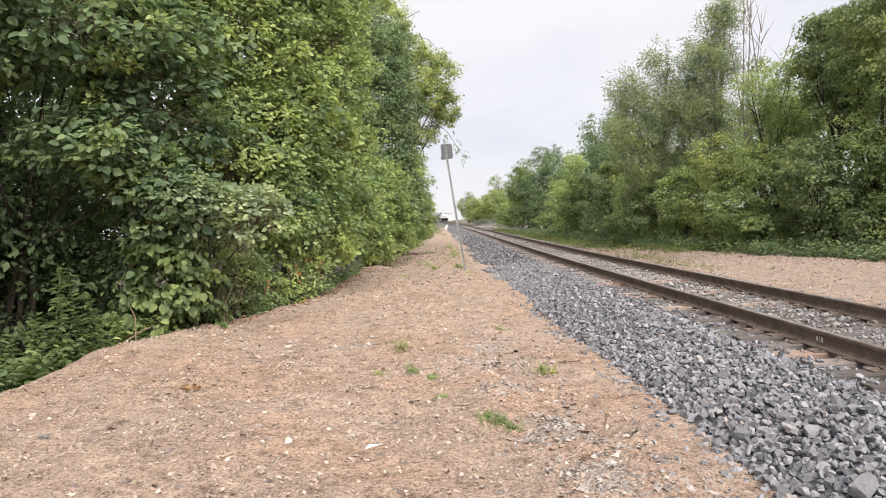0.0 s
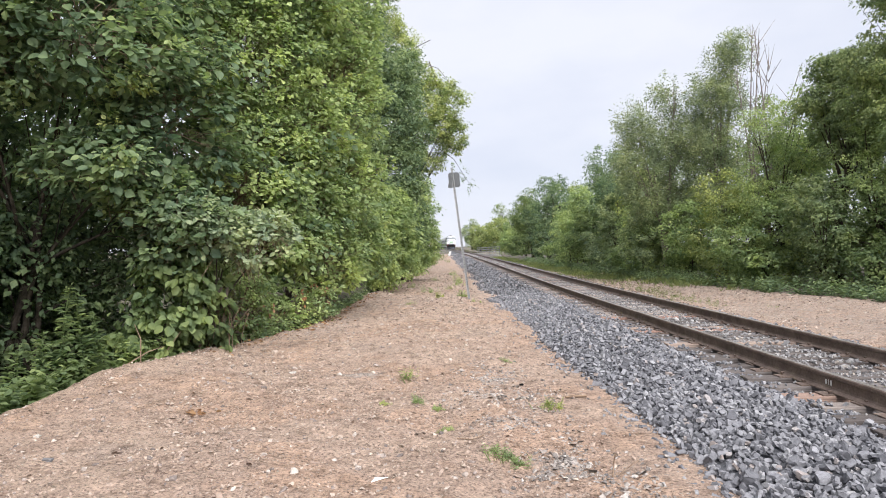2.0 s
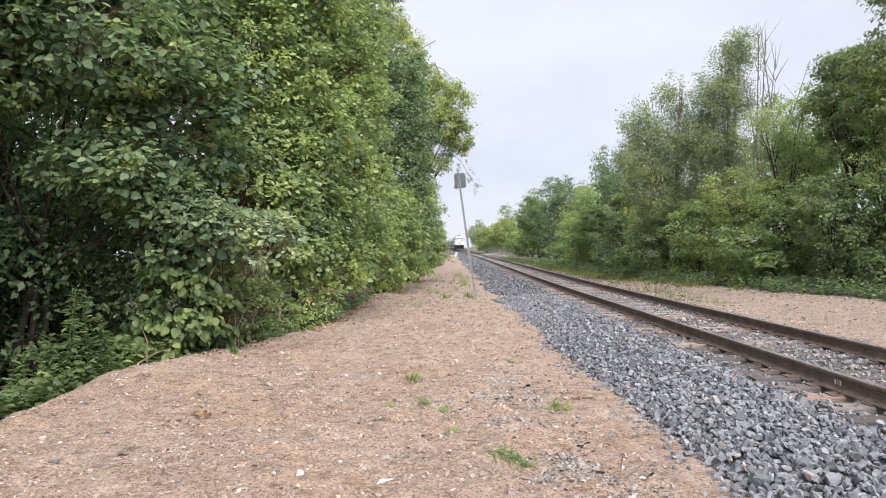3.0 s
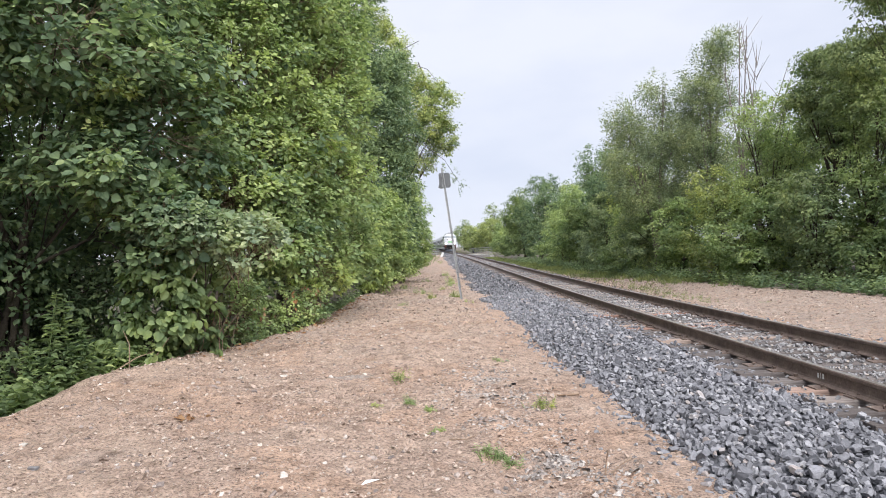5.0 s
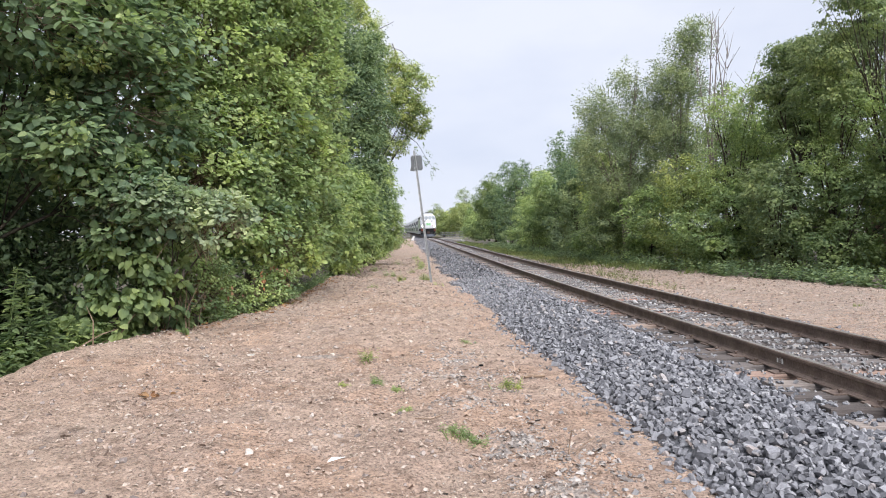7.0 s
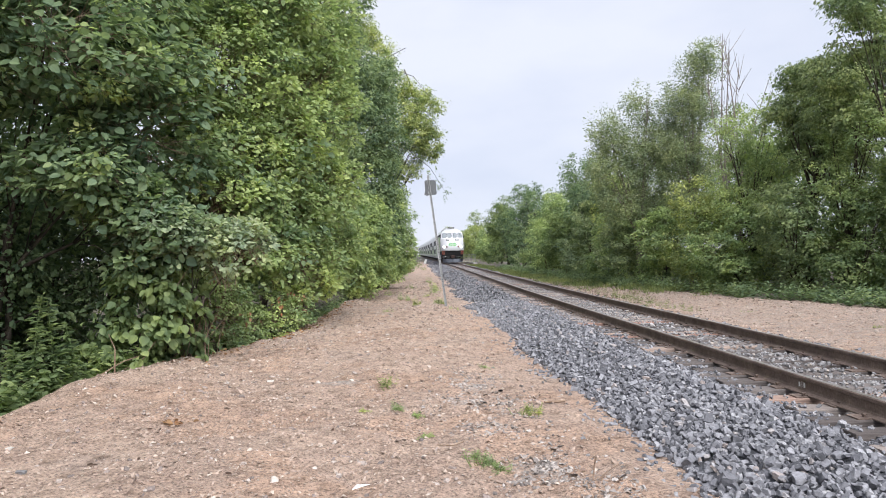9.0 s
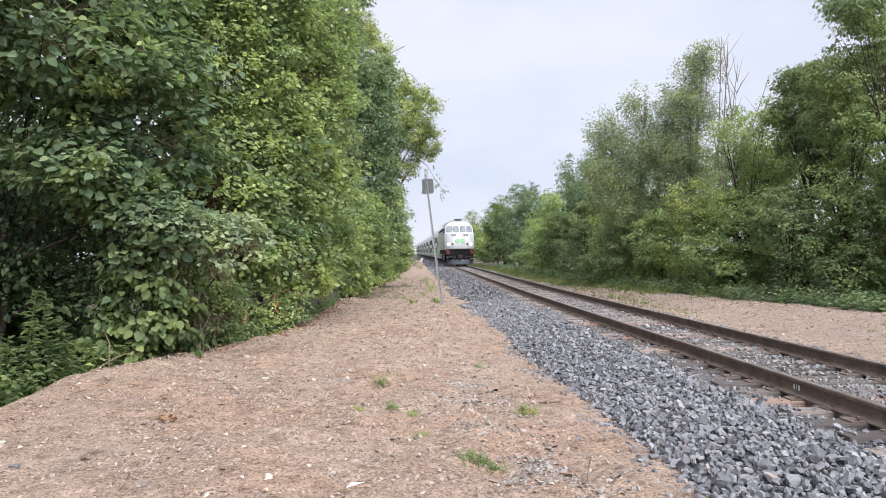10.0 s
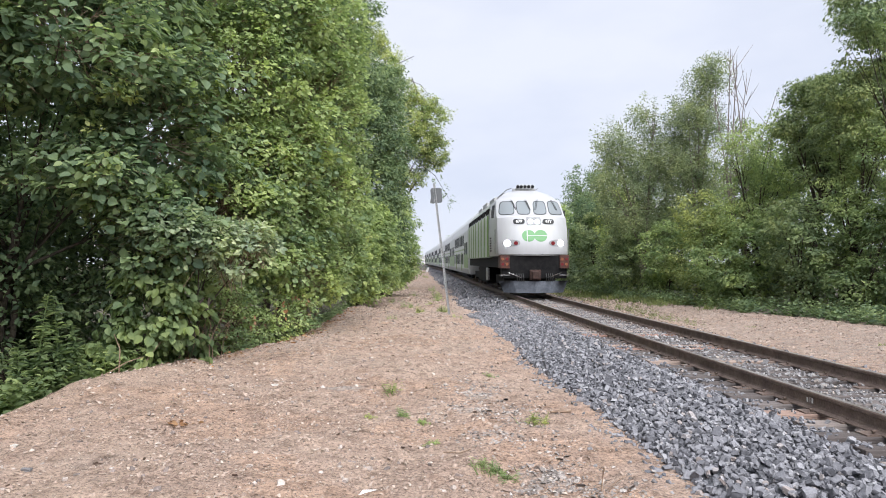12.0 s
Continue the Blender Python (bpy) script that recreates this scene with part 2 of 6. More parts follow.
# white hood side with its shade put into a darker grey-green, plus road film
M_SIDESHADE = painted("dusty_shade_dimmed_paint", (0.27, 0.30, 0.255), 0.5, 0.5)
# ribs are paler than the hood: their highlights are put into the paint
M_RIB = painted("rib_highlight_paint", (0.44, 0.47, 0.42), 0.5, 0.35)
M_AMBER = material("amber_reflector", (0.20, 0.065, 0.02), 0.35)
M_COUPLER = grained("dark_rusty_casting", (0.025, 0.014, 0.012), (0.07, 0.038, 0.03), 9.0, 0.8, 0.2, 0.2, 0.003)
M_GREEN = painted("green_coach_paint", (0.135, 0.225, 0.063), 0.4, 0.25)
M_LOGO = painted("green_logo_paint", (0.10, 0.27, 0.09), 0.4, 0.05)
M_BLACK = grained("grimy_black_paint", (0.007, 0.007, 0.008), (0.018, 0.017, 0.017), 5.0, 0.8, 0.0, 0.1, 0.003, 8.0, 0.12)
M_PLOW = grained("grey_plough_steel", (0.055, 0.06, 0.075), (0.11, 0.12, 0.145), 5.0, 0.55, 0.3, 0.1, 0.003)
M_ROOF = grained("grey_roof_paint", (0.28, 0.28, 0.28), (0.5, 0.5, 0.5), 2.5, 0.6, 0, 0.1, 0.003)
M_GLASS = material("dark_tinted_glass", (0.012, 0.014, 0.016), 0.45, 0.0, 0.04)
M_WINDSHIELD = material("windshield_glass", (0.22, 0.24, 0.25), 0.08, 0.0, 0.9)
M_RUBBER = material("black_rubber", (0.02, 0.02, 0.02), 0.6)
M_CHROME = material("bright_steel", (0.6, 0.6, 0.6), 0.25, 1.0)
M_LAMP = glowing("lit_headlight", (1.0, 0.97, 0.92), 16.0)
M_HOUSING = grained("grey_lamp_housing", (0.24, 0.245, 0.25), (0.32, 0.325, 0.33), 6.0, 0.5, 0, 0.05, 0.001)
M_REDLENS = material("red_lens", (0.14, 0.015, 0.018), 0.25)
M_ORANGE = grained("rusty_orange_step", (0.02, 0.009, 0.008), (0.12, 0.035, 0.02), 12.0, 0.6, 0, 0.1, 0.002)
M_NUMBER = material("white_numerals", (0.85, 0.85, 0.85), 0.5)
M_STONE = stone_material("path_stones", [(0.0, (0.136, 0.111, 0.102)), (0.5, (0.281, 0.230, 0.204)), (0.9, (0.425, 0.365, 0.323)), (1.0, (0.46, 0.41, 0.37))], (0.340, 0.281, 0.255))
M_CLOD = stone_material("dirt_clods", [(0.0, (0.21, 0.152, 0.122)), (0.4, (0.31, 0.232, 0.186)), (0.8, (0.40, 0.31, 0.25)), (1.0, (0.47, 0.40, 0.34))], (0.33, 0.25, 0.2))
M_TRODDEN = stone_material("trodden_gravel", [(0.0, (0.14, 0.122, 0.112)), (0.45, (0.26, 0.228, 0.208)), (0.85, (0.36, 0.32, 0.29)), (1.0, (0.44, 0.40, 0.37))], (0.28, 0.25, 0.23))
M_CONCRETE = grained("pale_concrete", (0.42, 0.40, 0.37), (0.60, 0.58, 0.55), 2.0, 0.9)
M_HOUSE = grained("pale_cladding", (0.55, 0.53, 0.52), (0.7, 0.68, 0.66), 1.0, 0.8)
M_PALESTONE = grained("pale_limestone", (0.42, 0.39, 0.35), (0.58, 0.54, 0.49), 18.0, 0.9)
M_LITTER = material("white_paper", (0.8, 0.8, 0.78), 0.8)
M_BRICK = grained("reddish_wall", (0.30, 0.17, 0.15), (0.42, 0.27, 0.24), 2.0, 0.9)


# ---- mesh helpers ----
def part(name, bm, mat, parent=None, label="", smooth=False):
    me = bpy.data.meshes.new(name)
    bm.normal_update()
    bm.to_mesh(me)
    bm.free()
    me.materials.append(mat)
    if smooth:
        me.shade_smooth()
    ob = new(name, me)
    if parent is not None:
        ob.parent = parent
    if label:
        tagged(ob, label)
    return ob


def array_mesh(name, verts, faces, mat, parent=None, label="", smooth=False):
    """One mesh from numpy arrays: verts (n, 3), faces (m, k) with the same k."""
    me = bpy.data.meshes.new(name)
    faces = np.asarray(faces, dtype=np.int32)
    n, k = faces.shape
    me.vertices.add(len(verts))
    me.vertices.foreach_set("co", np.asarray(verts, dtype=np.float32).ravel())
    me.loops.add(n * k)
    me.loops.foreach_set("vertex_index", faces.ravel())
    me.polygons.add(n)
    me.polygons.foreach_set("loop_start", np.arange(n, dtype=np.int32) * k)
    me.polygons.foreach_set("use_smooth", np.full(n, smooth))
    me.update(calc_edges=True)
    me.materials.append(mat)
    ob = new(name, me)
    if parent is not None:
        ob.parent = parent
    if label:
        tagged(ob, label)
    return ob


def box(bm, x0, x1, y0, y1, z0, z1, bevel=0.0):
    v = [bm.verts.new((x, y, z)) for x in (x0, x1) for y in (y0, y1) for z in (z0, z1)]
    fs = [bm.faces.new([v[i] for i in q]) for q in ((0, 1, 3, 2), (4, 6, 7, 5), (0, 4, 5, 1), (2, 3, 7, 6), (0, 2, 6, 4), (1, 5, 7, 3))]
    if bevel:
        es = list({e for f in fs for e in f.edges})
        bmesh.ops.bevel(bm, geom=es, offset=bevel, segments=2, affect="EDGES", profile=0.6)
    return bm


def boxed(x0, x1, y0, y1, z0, z1, bevel=0.0):
    return box(bmesh.new(), x0, x1, y0, y1, z0, z1, bevel)


def tube(bm, pts, radii, sides=6):
    """A tapered tube through points."""
    pts = [Vector(p) for p in pts]
    rings = []
    for i, p in enumerate(pts):
        d = (pts[min(i + 1, len(pts) - 1)] - pts[max(i - 1, 0)]).normalized()
        a = d.cross(Vector((0.31, 0.9, 0.2))).normalized()
        b = d.cross(a)
        rings.append([bm.verts.new(p + (a * math.cos(s) + b * math.sin(s)) * radii[i]) for s in (2 * math.pi * k / sides for k in range(sides))])
    for r, q in zip(rings, rings[1:]):
        for k in range(sides):
            bm.faces.new((r[k], r[(k + 1) % sides], q[(k + 1) % sides], q[k]))
    bm.faces.new(rings[0][::-1])
    bm.faces.new(rings[-1])
    return bm


def cyl(p, q, r, sides=16):
    return tube(bmesh.new(), [p, q], [r, r], sides)


def thing(name, x, y, z, label, category, group="", rz=0.0):
    e = new(name)
    e.empty_display_size = 0.1
    e.matrix_basis = pose(x, y, z, 0, 0, rz)
    return tagged(e, label, category, group)


# ---- plan of the place ----
EYE_RAIL = 0.43          # railhead height
TIE_TOP = 0.245
BEND = 3.7e-5


def track_x(y):
    return 4.85 - BEND * np.maximum(y, 0) ** 2


def rise(y):
    """The line climbs gently away from the viewer."""
    d = np.asarray(y, dtype=float) - 26.0
    return 0.0034 * (np.sqrt(d * d + 64.0) + d)


def smooth(a, b, v):
    s = np.clip((v - a) / (b - a), 0, 1)
    return s * s * (3 - 2 * s)


def bank_x(y):
    """The edge of the dirt path towards the bushes."""
    return np.interp(y, [-40, 8, 10.5, 11.6, 12.7, 14.8, 22, 40, 110, 130], [-4.9, -4.85, -4.75, -4.1, -3.9, -2.6, -2.5, -2.2, -2.0, -1.6])


def verge_x(y):
    """The edge of the gravel on the far side of the track."""
    return np.interp(y, [-40, 10, 17, 22, 26, 34, 50, 90, 160], [13.5, 13.0, 11.7, 10.4, 9.6, 8.6, 8.0, 7.4, 6.0]) + 0.22 * np.sin(1.3 * y) + 0.15 * np.sin(0.53 * y + 1)


def height_at(x, y):
    x = np.asarray(x, dtype=float)
    y = np.asarray(y, dtype=float)
    z = 0.25 * smooth(4, 20, y)
    # a low crest between path and track, then the far verge
    z = z - 0.12 * smooth(0.2, 2.2, x) * smooth(6, 14, y)
    z = np.where(x > 4.0, 0.10 + 0.12 * smooth(7.5, 9.5, x) + 0.1 * smooth(-1, 2, x - verge_x(y)), z)
    edge = x - bank_x(y)
    z = z + np.where(y < 700, rise(y), rise(700.0))
    z = z - 0.75 * smooth(0.0, -1.3, edge) + 0.05 * np.exp(-((edge - 0.25) / 0.3) ** 2)
    return z


def rough_at(x, y):
    """Unevenness of the trodden dirt: ruts, hummocks and clods."""
    z = 0.04 * np.sin(1.3 * x + 0.7 * y + 1.2 * np.sin(0.5 * y)) + 0.024 * np.sin(3.1 * x - 1.9 * y + np.sin(1.7 * x))
    for k in range(7):
        a, f = 0.9 * k + 0.4, 6.0 + 2.3 * k
        z = z + 0.0062 * np.sin(f * (x * math.cos(a) + y * math.sin(a)) + 2.0 * np.sin(0.8 * x * (k + 1) + 0.5 * y))
    return z


def full_height(x, y):
    return height_at(x, y) + rough_at(x, y) * smooth(2.4, 1.2, np.asarray(x, dtype=float)) + 0.5 * rough_at(x, y) * smooth(7.0, 8.5, np.asarray(x, dtype=float))


def gravel_line(y):
    """Middle of the streak of gravel on the path."""
    return 0.62 + 0.11 * (10.3 - y) + 0.12 * np.sin(1.3 * y)


def gravel_field(x, y):
    """Raggedness of the gravel, about -1 to 1."""
    return (np.sin(3.3 * x + 1.9 * y) + np.sin(5.1 * x - 3.7 * y + 1) + np.sin(1.1 * x + 4.9 * y + 2) + np.sin(8.3 * x + 6.1 * y)) / 2.4


def build_ground():
    xs = np.concatenate([np.linspace(-900, -60, 12), np.linspace(-50, -9, 20), np.arange(-8.5, 2.6, 0.115), np.arange(2.8, 14, 0.3), np.linspace(14.5, 60, 25), np.linspace(80, 900, 12)])
    ys = np.concatenate([np.linspace(-400, -20, 10), np.arange(-18, 3, 1.0), np.arange(3, 18, 0.12), np.arange(18, 40, 0.25), np.arange(40, 140, 1.5), np.linspace(142, 400, 40), np.linspace(440, 2500, 16)])
    gx, gy = np.meshgrid(xs, ys)
    gz = full_height(gx, gy)
    fine = smooth(60, 20, gy) * smooth(-9, -6, gx) * smooth(2.6, 1.6, gx)
    rng = np.random.default_rng(3)
    # clods and footmarks
    gz = gz + fine * rng.normal(0, 0.008, gz.shape)
    nx, ny = len(xs), len(ys)
    idx = np.arange(nx * ny).reshape(ny, nx)
    faces = np.stack([idx[:-1, :-1], idx[:-1, 1:], idx[1:, 1:], idx[1:, :-1]], axis=-1).reshape(-1, 4)
    ob = array_mesh("ground", np.stack([gx, gy, gz], -1).reshape(-1, 3), faces, M_GROUND, smooth=True)
    green = np.maximum(smooth(0.05, -0.45, gx - bank_x(gy)), smooth(-0.2, 0.9, gx - verge_x(gy)))
    green = np.maximum(green, smooth(120, 150, gy) * 0.9)
    at = ob.data.attributes.new("green", "FLOAT", "POINT")
    at.data.foreach_set("value", (green * 0.75).astype(np.float32).ravel())
    streak = np.exp(-((gx - gravel_line(gy)) / 0.5) ** 2) * smooth(11.4, 9.8, gy) * smooth(2.5, 5, gy)
    grey = streak * (0.30 + 0.2 * gravel_field(gx, gy)) + (0.56 + 0.2 * gravel_field(gx, gy)) * np.exp(-(((gx + 0.85 - 0.25 * np.sin(3 * gy)) / 0.6) ** 2 + ((gy - 10.1 - 0.2 * np.sin(4 * gx)) / 0.36) ** 2))
    # greyer along the edge of the bushes
    grey = np.maximum(grey, 0.38 * smooth(0.7, 0.0, np.abs(gx - bank_x(gy) - 0.5)) * smooth(11.5, 13, gy))
    # shade over the far path is put into the colour as grey
    grey = np.maximum(grey, 0.36 * smooth(13, 24, gy) * smooth(7.0, 5.0, gx))
    grey = np.maximum(grey, 0.42 * smooth(6.3, 7.5, gx))
    at = ob.data.attributes.new("grey", "FLOAT", "POINT")
    at.data.foreach_set("value", grey.astype(np.float32).ravel())
    return tagged(ob, "dry pinkish-brown dirt path with pebbles and grassy edges", "ground", kind="structure")


def ballast_edge(y):
    return np.interp(y, [-40, 6, 12, 20, 40, 120], [1.98, 1.95, 1.78, 1.55, 1.35, 0.9])


def ballast_top(x, y):
    """Height of the ballast by the distance from the track's middle."""
    u = x - track_x(y)
    left = ballast_edge(y)
    shoulder = track_x(y) - 1.55
    zl = height_at(left, y) - 0.03
    top = TIE_TOP + rise(y)
    f = np.clip((x - left) / (shoulder - left), 0, 1)
    z = zl + (top - 0.015 - zl) * (1 - (1 - f) ** 1.35)
    z = np.where((u > -1.55) & (u < -0.95), top - 0.012 - 0.022 * smooth(-1.45, -1.2, u) - 0.06 * smooth(-1.05, -0.88, u), z)
    z = np.where((u >= -0.95) & (u <= 0.95), top - 0.105 + 0.075 * smooth(0.66, 0.5, np.abs(u)), z)
    z = np.where(u > 0.95, top - 0.06 - 0.15 * smooth(1.2, 2.6, u), z)
    return z


def build_ballast():
    ys = np.concatenate([np.arange(-12, 60, 0.5), np.arange(60, 580, 4.0)])
    ts = np.linspace(0, 1, 40)
    left = ballast_edge(ys) - 0.04
    right = track_x(ys) + 2.55
    gx = left[:, None] + (right - left)[:, None] * ts[None]
    gy = np.repeat(ys[:, None], len(ts), 1)
    gz = ballast_top(gx, gy) - 0.02
    idx = np.arange(gx.size).reshape(gx.shape)
    faces = np.stack([idx[:-1, :-1], idx[:-1, 1:], idx[1:, 1:], idx[1:, :-1]], -1).reshape(-1, 4)
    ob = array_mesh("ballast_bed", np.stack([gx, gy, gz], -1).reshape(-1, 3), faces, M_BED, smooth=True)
    tagged(ob, "bed of packed grey crushed stone under the track", "ballast", kind="structure")


def stone_shapes(count, rng, coarse=False, round_off=False):
    """Angular broken stones: squashed icosahedra with a few flat cuts."""
    bm = bmesh.new()
    if coarse:
        # small pebbles: a low four-sided hump
        bmesh.ops.create_cone(bm, cap_ends=False, segments=4, radius1=1.0, radius2=0.0, depth=1.0)
        bmesh.ops.remove_doubles(bm, verts=bm.verts[:], dist=0.001)
    else:
        bmesh.ops.create_cube(bm, size=1.3)
        if round_off:
            bmesh.ops.bevel(bm, geom=bm.verts[:], offset=0.4, affect="VERTICES")
    bmesh.ops.triangulate(bm, faces=bm.faces[:])
    bm.verts.index_update()
    v0 = np.array([v.co[:] for v in bm.verts])
    f0 = np.array([[v.index for v in f.verts] for f in bm.faces])
    bm.free()
    out = []
    for _ in range(count):
        v = v0 * rng.uniform(0.85, 1.15, (len(v0), 1)) + rng.normal(0, 0.06 if round_off else 0.15, v0.shape)
        for _ in range(3):
            d = rng.normal(size=3)
            d /= np.linalg.norm(d)
            over = np.maximum(v @ d - rng.uniform(0.6, 0.85), 0)
            v = v - over[:, None] * d
        out.append(v * rng.uniform([0.9, 0.65, 0.42], [1.4, 1.0, 0.75]))
    return out, f0


def random_turns(n, rng, tilt):
    """n rotation matrices, turned freely about z and tipped by about tilt radians."""
    a, b, c = rng.uniform(0, 2 * np.pi, n), rng.normal(0, tilt, n), rng.normal(0, tilt, n)
    z, o = np.zeros(n), np.ones(n)
    rz = np.stack([np.cos(a), -np.sin(a), z, np.sin(a), np.cos(a), z, z, z, o], -1).reshape(n, 3, 3)
    rx = np.stack([o, z, z, z, np.cos(b), -np.sin(b), z, np.sin(b), np.cos(b)], -1).reshape(n, 3, 3)
    ry = np.stack([np.cos(c), z, np.sin(c), z, o, z, -np.sin(c), z, np.cos(c)], -1).reshape(n, 3, 3)
    return rx @ ry @ rz


def scatter_stones(name, pts, sizes, mat, rng, tilt=0.7, coarse=False, round_off=False):
    shapes, f0 = stone_shapes(14, rng, coarse, round_off)
    shapes = np.array(shapes)
    n = len(pts)
    pick = rng.integers(0, len(shapes), n)
    v = np.einsum("nij,nkj->nki", random_turns(n, rng, tilt), shapes[pick]) * sizes[:, None, None] + pts[:, None, :]
    k = shapes.shape[1]
    faces = (f0[None] + (np.arange(n) * k)[:, None, None]).reshape(-1, 3)
    return array_mesh(name, v.reshape(-1, 3), faces, mat)


def build_stones():
    rng = np.random.default_rng(11)
    pts, sizes = [], []
    for y0, y1, step, size in ((2.8, 11, 0.05, 0.035), (11, 25, 0.06, 0.037), (25, 60, 0.085, 0.05), (60, 142, 0.15, 0.085)):
        for y in np.arange(y0, y1, step):
            e, r = ballast_edge(y), track_x(y) + 2.45
            xs = np.arange(e - 0.05, r, step)
            pts.append(np.stack([xs, np.full(len(xs), y)], -1))
            sizes.append(np.full(len(xs), size))
    p = np.concatenate(pts)
    s = np.concatenate(sizes) * rng.lognormal(0, 0.25, len(p))
    inside = np.abs(p[:, 0] - track_x(p[:, 1])) < 1.2
    s = np.where(inside, s * 0.72, s)
    # small chips lie round the tie ends
    s = np.where((p[:, 0] - track_x(p[:, 1]) > -1.38) & ~inside & (p[:, 0] < track_x(p[:, 1])), s * 0.7, s)
    p = p + rng.normal(0, 0.45, p.shape) * s[:, None]
    u = p[:, 0] - track_x(p[:, 1])
    on_tie = (np.abs(((p[:, 1] + 0.25) % 0.5) - 0.25) < 0.115) & (np.abs(u) < 1.27)
    near_rail = np.abs(np.abs(u) - 0.755) < 0.13
    edge = p[:, 0] - ballast_edge(p[:, 1])
    keep = ~near_rail & (~on_tie | (rng.random(len(p)) < np.where(np.abs(u) < 0.6, 0.5, np.where(u > 0, 0.12, np.where(u < -1.12, 0.42, 0.13))))) & ~((edge < 0.16) & (rng.random(len(p)) < 0.55))
    # the far half lies sparse
    keep &= ~((u > 0.9) & (rng.random(len(p)) < 0.35))
    p, s, on_tie = p[keep], s[keep], on_tie[keep]
    z = ballast_top(p[:, 0], p[:, 1]) + np.where(on_tie, 0.0, rng.uniform(-0.85, 0.6, len(p)) * s)
    z = np.where(on_tie, TIE_TOP + rise(p[:, 1]) + 0.3 * s, z)
    u2 = p[:, 0] - track_x(p[:, 1])
    crib = np.abs(u2) < 1.05
    q = np.stack([p[:, 0], p[:, 1], z], -1)
    far = p[:, 1] >= 25
    ob = scatter_stones("far_ballast_stones", q[far & ~crib], s[far & ~crib], M_BALLAST, rng, 0.9, True)
    tagged(ob, "grey ballast running on into the distance", "ballast", kind="stuff")
    ob = scatter_stones("far_crib_stones", q[far & crib], s[far & crib], M_CRIB, rng, 0.4, True)
    tagged(ob, "dusty stones between the distant ties", "ballast", kind="stuff")
    crib &= ~far
    ob = scatter_stones("crib_stones", q[crib], s[crib], M_CRIB, rng, 0.5)
    tagged(ob, "dusty grey-brown stones filling the track between the ties", "ballast", kind="stuff")
    near = (np.abs(u2) >= 1.05) & (p[:, 1] < 8.5)
    ob = scatter_stones("near_ballast_stones", q[near], s[near], M_BALLAST, rng, 0.7, False, True)
    tagged(ob, "loose angular grey ballast stones sloping down to the path", "ballast", kind="stuff")
    rest = (np.abs(u2) >= 1.05) & ~near & ~far
    ob = scatter_stones("ballast_stones", q[rest], s[rest], M_BALLAST, rng)
    tagged(ob, "loose angular blue-grey ballast stones heaped beside the rails", "ballast", kind="stuff")
    # strays on the dirt beside the ballast
    n = 170
    y = 3 + 17 * rng.random(n) ** 1.3
    x = ballast_edge(y) - rng.exponential(0.22, n)
    s = rng.uniform(0.010, 0.032, n)
    ob = scatter_stones("stray_stones", np.stack([x, y, full_height(x, y) + 0.2 * s], -1), s, M_CRIB, rng)
    tagged(ob, "stray grey ballast stones on the dirt", "stones", kind="stuff")
    # pebbles of the path
    n = 76000
    y = 2.6 + 42 * rng.random(n) ** 1.9
    x = bank_x(y) - 0.1 + (ballast_edge(y) - bank_x(y) + 0.1) * rng.random(n)
    s = 0.0078 * rng.lognormal(0, 0.55, n)
    # the strip beside the ballast is swept almost bare
    keep = (x < ballast_edge(y) - 0.75) | (rng.random(n) < 0.25)
    patchy = np.sin(1.1 * x + 0.4 * y) + np.sin(0.9 * y - 0.7 * x) + 0.6 * np.sin(2.7 * x + 2.1 * y)
    keep &= rng.random(n) < np.clip(0.55 + 0.3 * patchy, 0.15, 1)
    x, y, s = x[keep], y[keep], s[keep]
    s = np.clip(s, 0.003, 0.03) * (1 + 0.03 * y)
    ob = scatter_stones("path_pebbles", np.stack([x, y, full_height(x, y) + 0.3 * s], -1), s, M_PEBBLE, rng, 0.4, True)
    tagged(ob, "small tan and whitish pebbles scattered over the dirt path", "pebbles", kind="stuff")
    # hard clods and larger rounded stones
    n = 15000
    y = 2.8 + 40 * rng.random(n) ** 1.8
    x = bank_x(y) + (ballast_edge(y) - 0.3 - bank_x(y)) * rng.random(n)
    s = np.clip(0.0125 * rng.lognormal(0, 0.45, n), 0.006, 0.034) * (1 + 0.02 * y)
    ob = scatter_stones("dirt_clods", np.stack([x, y, full_height(x, y) + 0.4 * s], -1), s, M_CLOD, rng, 0.5, True)
    tagged(ob, "small hard clods of dirt on the path", "clods", kind="stuff")
    n = 1500
    y = 3.0 + 20 * rng.random(n) ** 1.3
    x = bank_x(y) + (ballast_edge(y) - 0.5 - bank_x(y)) * rng.random(n)
    s = np.clip(0.018 * rng.lognormal(0, 0.45, n), 0.010, 0.055)
    ob = scatter_stones("path_stones", np.stack([x, y, full_height(x, y) - 0.05 * s], -1), s, M_STONE, rng, 0.5, False, True)
    tagged(ob, "scattered brown and buff stones half sunk in the path", "stones", kind="stuff")
    # crushed stone trodden into the path, in a ragged streak beside the bare strip
    n = 6500
    y = rng.uniform(4.0, 11.2, n)
    x = gravel_line(y) + rng.normal(0, 1, n) * (0.30 + 0.12 * np.sin(1.7 * y))
    s = np.clip(0.017 * rng.lognormal(0, 0.45, n), 0.006, 0.045)
    keep = (x < ballast_edge(y) - 0.1) & (rng.random(n) < np.clip(0.5 + 0.7 * gravel_field(x, y), 0, 1) * smooth(11.2, 9.6, y))
    x, y, s = x[keep], y[keep], s[keep]
    ob = scatter_stones("trodden_gravel", np.stack([x, y, full_height(x, y) + 0.1 * s], -1), s, M_TRODDEN, rng, 0.4, True)
    tagged(ob, "patch of grey gravel trodden into the path", "gravel", kind="stuff")
